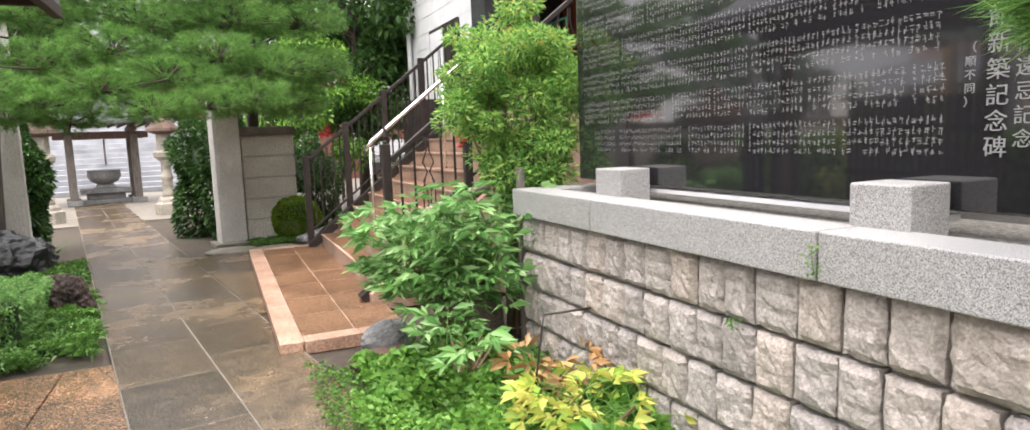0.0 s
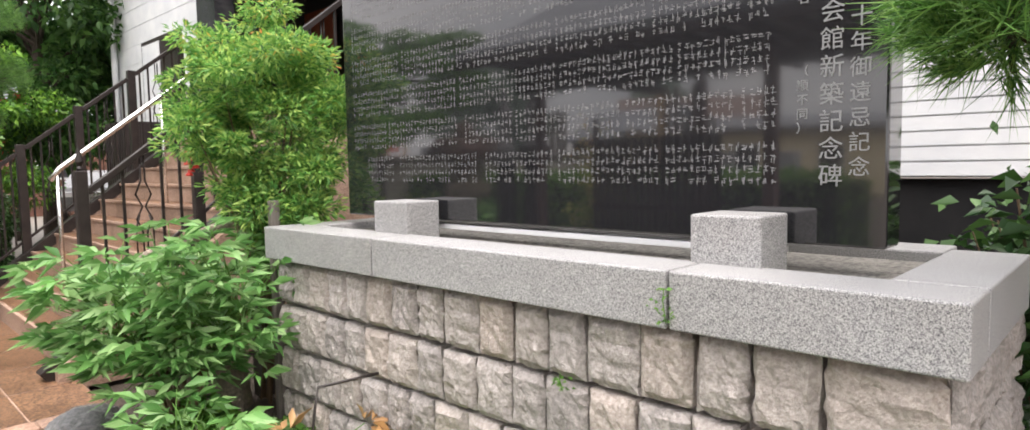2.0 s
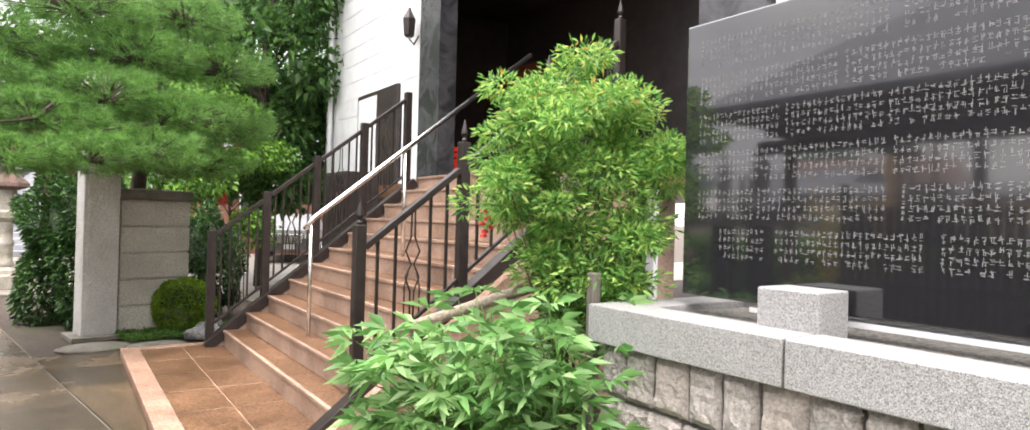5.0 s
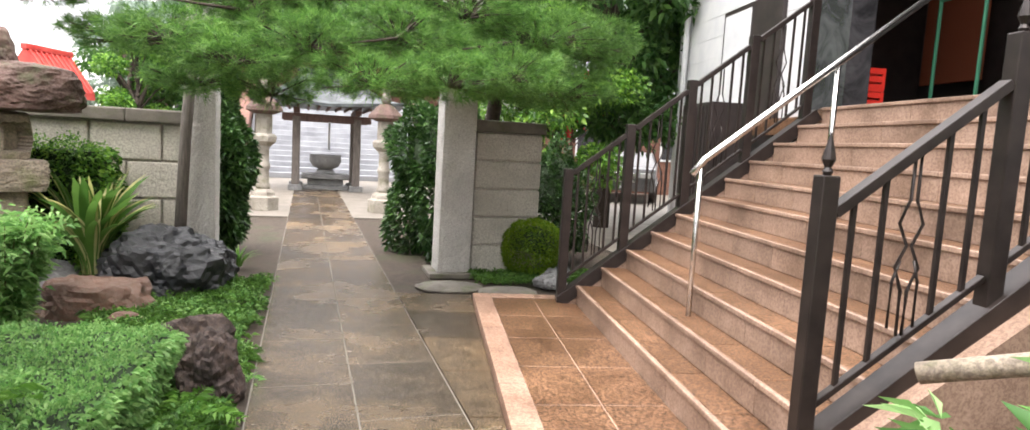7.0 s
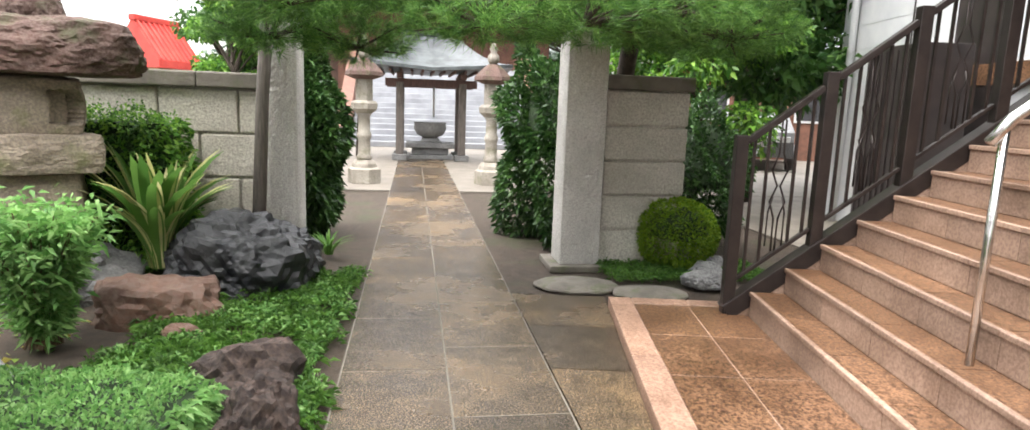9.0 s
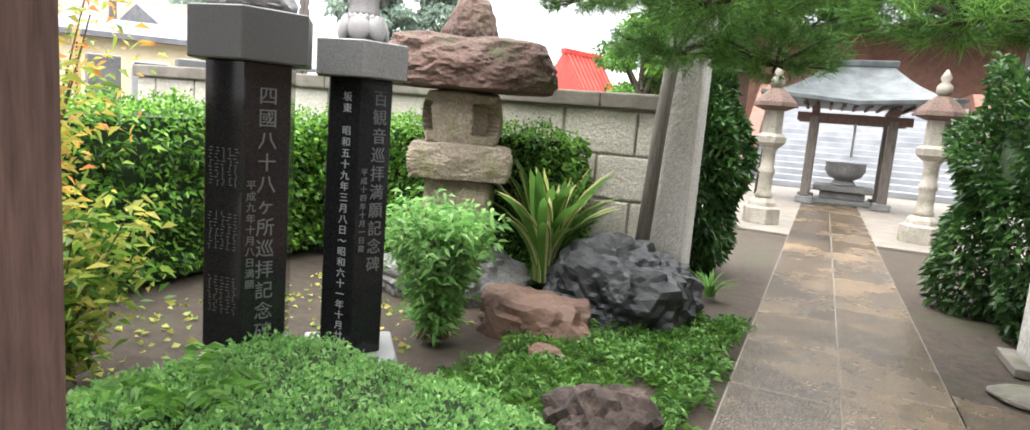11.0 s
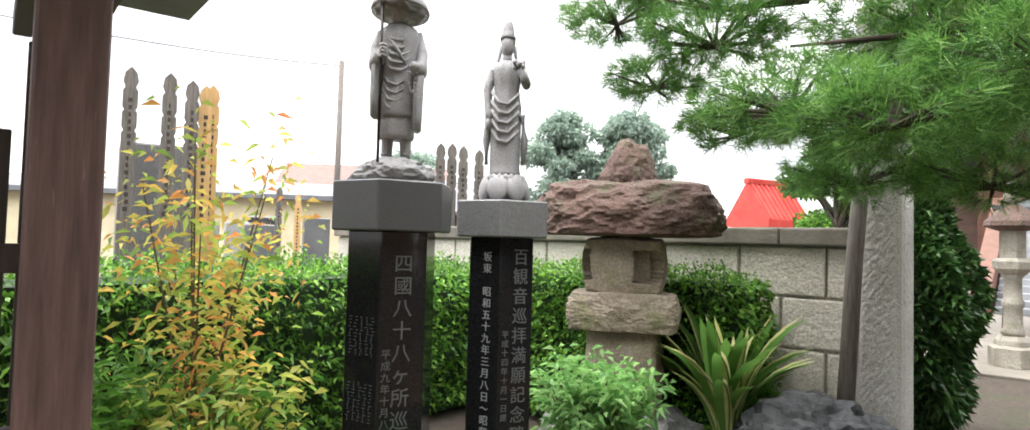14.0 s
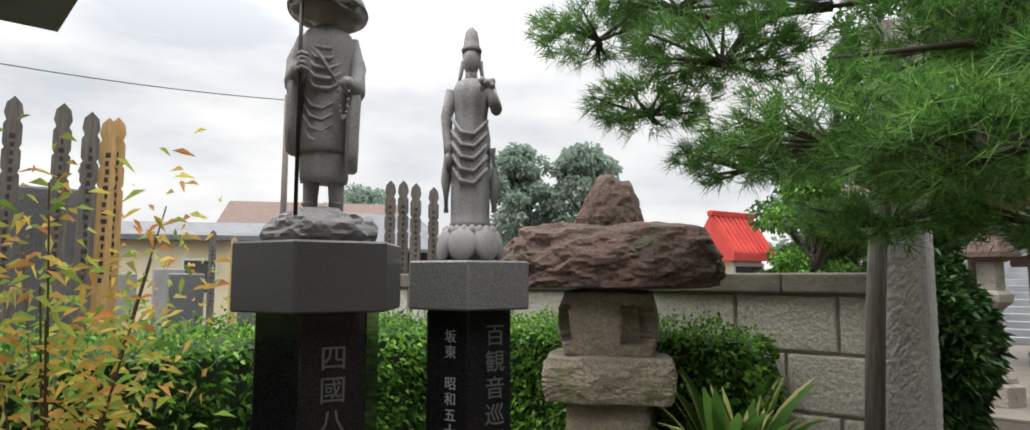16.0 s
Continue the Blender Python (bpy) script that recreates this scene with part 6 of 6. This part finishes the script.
# ---------- beyond the gate ----------
def stone_lantern(at, label):
    root = thing("stone_lantern", at, label=label, category="stone lantern", group="courtyard lanterns")
    part("base", lathe([(0.46, 0), (0.46, 0.3), (0.36, 0.34), (0.34, 0.42), (0.26, 0.50)], 6), pale_stone, root)
    part("post", lathe([(0.20, 0.50), (0.22, 0.56), (0.18, 0.62), (0.165, 0.95), (0.20, 1.0), (0.20, 1.08), (0.165, 1.12), (0.16, 1.45), (0.22, 1.52)], 16), pale_stone, root, smooth=True)
    part("platform", lathe([(0.22, 1.52), (0.36, 1.62), (0.38, 1.74), (0.30, 1.80)], 6), pale_stone, root)
    part("fire_box", lathe([(0.24, 1.80), (0.24, 2.26)], 6), pale_stone, root)
    part("roof", lathe([(0.28, 2.26), (0.54, 2.34), (0.52, 2.42), (0.30, 2.60), (0.14, 2.70)], 6), rock_cap, root)
    root.scale = (0.62, 0.62, 0.78)
    part("finial", lathe([(0.10, 2.70), (0.17, 2.78), (0.16, 2.88), (0.08, 2.95), (0.12, 3.03), (0.02, 3.18)], 12), pale_stone, root, smooth=True)
    return root


stone_lantern((-1.15, 19.5, 0), "tall carved pale stone lantern beside the courtyard path")
stone_lantern((1.02, 19.9, 0), "tall carved pale stone lantern beside the courtyard path")

pav = thing("incense_pavilion", label="small open timber pavilion with a curved copper roof", category="pavilion")
PAV = pose(-0.85, 25.0, 0, 0, 0, PATH_TURN) @ Matrix.Diagonal((0.92, 0.92, 0.80, 1))
pav.matrix_basis = PAV
for u in (-0.82, 0.82):
    for v in (-0.7, 0.7):
        post = part("post", box(u - 0.10, u + 0.10, v - 0.10, v + 0.10, 0.18, 2.35, 0.012), wood_grey, pav)
        part("post_base", box(u - 0.19, u + 0.19, v - 0.19, v + 0.19, 0, 0.18, 0.02), rock_grey, post)
for v in (-0.7, 0.7):
    part("beam", box(-1.2, 1.2, v - 0.08, v + 0.08, 2.22, 2.45, 0.012), wood_brown, pav)
for u in (-0.82, 0.82):
    part("beam", box(u - 0.08, u + 0.08, -1.1, 1.1, 2.46, 2.62, 0.012), wood_brown, pav)
for k in range(13):
    part("rafter", box(-1.62 + k * 0.27, -1.56 + k * 0.27, -1.5, 1.5, 2.63, 2.70), wood_brown, pav)


def curved_roof(w, d, z0, h):
    bm = bmesh.new()
    rows = []
    for i in range(9):
        f = i / 8
        s = 1 - f
        z = z0 + h * (f ** 1.7) + 0.0
        row = []
        for (sx, sy) in ((-1, -1), (-0.5, -1), (0, -1), (0.5, -1), (1, -1), (1, -0.5), (1, 0), (1, 0.5), (1, 1), (0.5, 1), (0, 1), (-0.5, 1), (-1, 1), (-1, 0.5), (-1, 0), (-1, -0.5)):
            corner = abs(sx) * abs(sy)
            row.append(bm.verts.new((sx * (0.35 * w * f + w * s), sy * d * (s * 0.97 + 0.03), z + 0.18 * corner * s)))
        rows.append(row)
    for a, b in zip(rows, rows[1:]):
        for k in range(16):
            bm.faces.new((a[k], a[(k + 1) % 16], b[(k + 1) % 16], b[k]))
    bm.faces.new(rows[-1])
    under = [bm.verts.new(v.co - Vector((0, 0, 0.09))) for v in rows[0]]
    for k in range(16):
        bm.faces.new((under[k], under[(k + 1) % 16], rows[0][(k + 1) % 16], rows[0][k]))
    bm.faces.new(under[::-1])
    return bm


part("roof", curved_roof(2.0, 1.75, 2.75, 1.05), copper_roof, pav)
part("ridge", box(-0.8, 0.8, -0.1, 0.1, 3.78, 3.95, 0.02), copper_roof, pav)
burner = thing("incense_burner", label="round grey bronze incense burner on a stone stand", category="incense burner")
burner.matrix_basis = PAV
part("stand", box(-0.62, 0.62, -0.4, 0.4, 0.0, 0.14, 0.02), rock_grey, burner)
part("stand_legs", box(-0.5, 0.5, -0.3, 0.3, 0.15, 0.34, 0.02), rock_grey, burner)
part("stand_top", box(-0.66, 0.66, -0.42, 0.42, 0.35, 0.52, 0.03), rock_grey, burner)
part("pedestal", lathe([(0.32, 0.53), (0.26, 0.58), (0.22, 0.66)], 16), rock_grey, burner, smooth=True)
part("bowl", lathe([(0.18, 0.66), (0.36, 0.76), (0.45, 0.94), (0.43, 1.10), (0.46, 1.14), (0.40, 1.15)], 24), rock_grey, burner, smooth=True)
rope = thing("bell_rope", label="pale hanging bell rope in the pavilion", category="rope")
rope.matrix_basis = PAV
part("rope", tube([(0.1, 0.5, 1.3), (0.1, 0.5, 2.4)], 0.03, 8), white_wall, rope, smooth=True)

temple_steps = thing("temple_steps", label="broad pale stone steps behind the incense pavilion", category="steps", kind="structure")
temple_steps.matrix_basis = pose(-1.0, 29.0, 0, 0, 0, PATH_TURN)
for k in range(16):
    part("step", box(-2.9, 2.9, k * 0.3, k * 0.3 + 0.34 + (5 if k == 15 else 0), 0 if k == 0 else k * 0.17 - 0.03, (k + 1) * 0.17, 0.01), step_stone, temple_steps)
for s in (-1, 1):
    bm = bmesh.new()
    f = bm.faces.new([bm.verts.new((s * 3.15 - 0.2, y, z)) for y, z in ((-0.3, 0), (-0.3, 0.5), (4.7, 3.2), (9, 3.2), (9, 0))])
    ex = bmesh.ops.extrude_face_region(bm, geom=[f])
    bmesh.ops.translate(bm, verts=[v for v in ex["geom"] if isinstance(v, bmesh.types.BMVert)], vec=(0.4, 0, 0))
    part("cheek_wall", bm, red_wood, temple_steps)
main_hall = thing("main_hall", label="large dark timber temple hall above the steps", category="building", kind="structure")
main_hall.matrix_basis = pose(-2.0, 36.5, 0, 0, 0, PATH_TURN)
part("wall", box(-4.4, 4.4, 0, 8, 0, 5.5), red_wood, main_hall)
part("roof", curved_roof(6.4, 6, 5.4, 3.5), copper_roof, main_hall, m=pose(0, 4, 0))


def house(name, at, rz, size, ridge, wall, roof, label, windows=2, o=0.4):
    root = thing(name, at, rz, label, "house", kind="structure")
    w, d, h = size
    part("wall", box(-w / 2, w / 2, -d / 2, d / 2, 0, h), wall, root)
    bm = bmesh.new()
    prof = [(-d / 2 - o, h - 0.1), (0, h + ridge), (d / 2 + o, h - 0.1), (d / 2 + o, h - 0.25), (-d / 2 - o, h - 0.25)]
    f = bm.faces.new([bm.verts.new((-w / 2 - o, y, z)) for y, z in prof])
    ex = bmesh.ops.extrude_face_region(bm, geom=[f])
    bmesh.ops.translate(bm, verts=[v for v in ex["geom"] if isinstance(v, bmesh.types.BMVert)], vec=(w + 2 * o, 0, 0))
    part("roof", bm, roof, root)
    for k in range(windows):
        x = -w / 2 + w * (k + 0.5) / windows
        win = part("window", box(x - 0.5, x + 0.5, -d / 2 - 0.04, -d / 2 + 0.02, h * 0.35, h * 0.35 + 1.1), white_wall, root)
        part("pane", box(x - 0.43, x + 0.43, -d / 2 - 0.05, -d / 2 - 0.041, h * 0.35 + 0.07, h * 0.35 + 1.03), dark_marble, win)
    return root


def toward(t_yaw, dist, eye=(1.4, 9.0)):
    """A place seen from the eye at so many degrees to the left of straight ahead."""
    a = radians(t_yaw)
    return (eye[0] - dist * math.sin(a), eye[1] + dist * math.cos(a), 0)


house("priest_house", (8.2, 33.0, 0), -12, (9, 6, 3.4), 1.8, red_wood, grey_roof, "reddish timber house with a grey tiled roof", 3)
ob = part("white_band", box(-4.5, 4.5, -3.03, -3.0, 2.3, 3.2), white_wall, bpy.data.objects["priest_house"])
house("low_shed", toward(78, 26), 60, (16, 5, 2.9), 0.5, cream_wall, grey_roof, "long low cream-coloured building beyond the cemetery", 5)
house("far_house", toward(64, 42), 60, (9, 7, 4.3), 1.7, cream_wall, brown_roof, "distant house with a brown roof", 2)
house("far_house", toward(60, 32), 100, (6, 5, 2.9), 1.6, dark_marble, grey_roof, "dark gabled house beyond the cemetery", 2)
house("far_house", toward(16, 40), 20, (10, 8, 5.0), 1.5, brown_roof, brown_roof, "distant brick-coloured house", 2)
house("small_shrine", toward(30, 15), 82, (0.95, 0.7, 2.15), 0.7, cream_wall, red_roof, "small shrine with a bright red roof behind the wall", 1, 0.2)

shrine = bpy.data.objects["small_shrine"]
part("ridge", box(-0.70, 0.70, -0.07, 0.07, 2.80, 2.92, 0.02), red_roof, shrine)
rise = math.degrees(math.atan2(0.8, 0.55))
for k in range(9):
    for side in (-1, 1):
        part("roof_rib", box(-0.022, 0.022, -0.49, 0.49, -0.02, 0.02, 0.006), red_roof, shrine, m=pose(-0.6 + k * 0.15, side * 0.275, 2.47, -side * rise, 0, 0))

util = thing("utility_pole", toward(66.5, 30), label="slender grey utility pole beyond the cemetery", category="utility pole")
part("shaft", tube([(0, 0, 0), (0.05, 0, 9.3)], [0.15, 0.11], 10), wood_grey, util, smooth=True)
a, b = Vector(toward(66.5, 30)) + Vector((0, 0, 9.1)), Vector(toward(100, 30)) + Vector((0, 0, 9.3))
wire = thing("overhead_wire", label="thin black overhead wire", category="wire")
part("wire", tube([tuple(a.lerp(b, t) - Vector((0, 0, 1.6 * t * (1 - t)))) for t in [k / 12 for k in range(13)]], 0.02, 5), iron, wire)


# ---------- cemetery behind the hedge ----------
def sotoba(at, rz, h, mat, label):
    root = thing("grave_tablet", at, rz, label, "wooden grave tablet", "grave tablets")
    bm = bmesh.new()
    w = 0.055
    prof = [(-w, 0), (-w, h - 0.55), (-w * 0.75, h - 0.53), (-w, h - 0.50), (-w, h - 0.38), (-w * 0.75, h - 0.36), (-w, h - 0.33), (-w, h - 0.2), (-w * 0.7, h - 0.17), (-w, h - 0.12), (-w * 0.8, h - 0.05), (0, h)]
    pts = prof + [(-x, z) for x, z in prof[-2::-1]]
    f = bm.faces.new([bm.verts.new((x, 0, z)) for x, z in pts])
    ex = bmesh.ops.extrude_face_region(bm, geom=[f])
    bmesh.ops.translate(bm, verts=[v for v in ex["geom"] if isinstance(v, bmesh.types.BMVert)], vec=(0, 0.02, 0))
    board = part("board", bm, mat, root)
    g = random.Random(int(h * 1000))
    bm = bmesh.new()
    z = h - 0.26
    while z > h - 1.2:
        box(-0.02 * g.uniform(0.3, 1), 0.02 * g.uniform(0.3, 1), -0.003, -0.001, z - 0.035, z, 0, bm)
        z -= 0.06
    part("ink_marks", bm, wood_dark, board)
    return root


def grave(at, rz, w, h, mat, label):
    root = thing("gravestone", at, rz, label, "gravestone", "gravestones")
    part("base", box(-w, w, -w * 0.8, w * 0.8, 0, h * 0.22, 0.015), grave_light, root)
    part("plinth", box(-w * 0.7, w * 0.7, -w * 0.6, w * 0.6, h * 0.221, h * 0.40, 0.012), mat, root)
    part("stone", box(-w * 0.45, w * 0.45, -w * 0.4, w * 0.4, h * 0.401, h, 0.02), mat, root)
    return root


for yaw, dist, h, mat in ((78.2, 6.1, 2.80, wood_grey), (75.5, 6.0, 2.77, wood_grey), (73.9, 6.0, 2.73, wood_grey), (72.9, 6.05, 2.71, wood_new), (72.4, 6.1, 2.73, wood_new),
                          (57.6, 7.4, 2.55, wood_grey), (56.6, 7.45, 2.56, wood_grey), (55.6, 7.4, 2.53, wood_grey), (54.2, 7.6, 2.52, wood_grey), (71, 12, 2.3, wood_grey), (69.5, 12, 2.2, wood_new), (38.6, 13, 2.2, wood_grey), (39.3, 13, 2.25, wood_grey), (34.2, 15.5, 2.35, wood_new)):
    sotoba(toward(yaw + (4 if yaw > 72 else 0), dist), yaw + 8, h, mat, "fresh yellow wooden grave tablet" if mat == wood_new else "weathered grey wooden grave tablet")
for yaw, dist, w, h, mat in ((80.6, 6.9, 0.56, 2.25, grave_dark), (77, 9, 0.5, 1.6, grave_light), (72.5, 10, 0.45, 1.6, grave_dark), (68, 11, 0.45, 1.75, grave_dark), (62, 11, 0.5, 1.8, grave_dark), (36.3, 12, 0.35, 1.95, grave_dark), (48, 13, 0.5, 1.7, grave_light), (86, 10, 0.5, 1.6, grave_light), (50, 14, 0.5, 1.8, grave_dark), (65, 14, 0.5, 1.7, grave_light), (74, 14, 0.55, 1.7, grave_light)):
    grave(toward(yaw, dist), yaw + 5, w, h, mat, "upright dark polished gravestone" if mat == grave_dark else "upright pale granite gravestone")


# ---------- parked car ----------
def car(at, rz):
    root = thing("parked_car", at, rz, "dark parked car with bright grille in the side yard", "car")
    bm = bmesh.new()
    prof = [(-2.2, 0.35), (-2.25, 0.75), (-2.1, 0.98), (-1.3, 1.02), (-0.75, 1.42), (0.9, 1.48), (1.7, 1.1), (2.2, 1.0), (2.25, 0.6), (2.2, 0.35)]
    loops = []
    for y, k in ((-0.88, 0.9), (-0.8, 1.0), (0.8, 1.0), (0.88, 0.9)):
        loops.append([bm.verts.new((x, y * (0.86 if z > 1.1 else 1), 0.35 + (z - 0.35) * (k if z > 1.1 else 1))) for x, z in prof])
    for a, b in zip(loops, loops[1:]):
        for i in range(len(prof)):
            j = (i + 1) % len(prof)
            bm.faces.new((a[i], a[j], b[j], b[i]))
    bm.faces.new(loops[0][::-1])
    bm.faces.new(loops[-1])
    part("body", bm, grave_dark, root)
    for x in (-1.4, 1.4):
        for y in (-0.82, 0.82):
            wh = part("wheel", lathe([(0.32, -0.1), (0.34, -0.06), (0.34, 0.06), (0.32, 0.1)], 20), dark_plain, root, m=pose(x, y, 0.34, 90, 0, 0))
            part("rim", lathe([(0.2, -0.105), (0.2, 0.105)], 12), steel, wh)
    for y in (-0.62, 0.62):
        part("headlight", box(-2.27, -2.2, y - 0.17, y + 0.17, 0.74, 0.88, 0.01), white_wall, root)
    part("grille", box(-2.275, -2.22, -0.38, 0.38, 0.6, 0.86, 0.01), steel, root)
    part("number_plate", box(-2.29, -2.277, -0.17, 0.17, 0.42, 0.56), white_wall, root)
    part("windscreen", box(-1.24, -0.80, -0.66, 0.66, 1.07, 1.09, 0, None, pose(-0.0, 0, 0.0)), black_granite, root, m=pose(-0.22, 0, -0.72, 0, -36, 0))
    return root


car((8.2, 27.2, 0), 70)
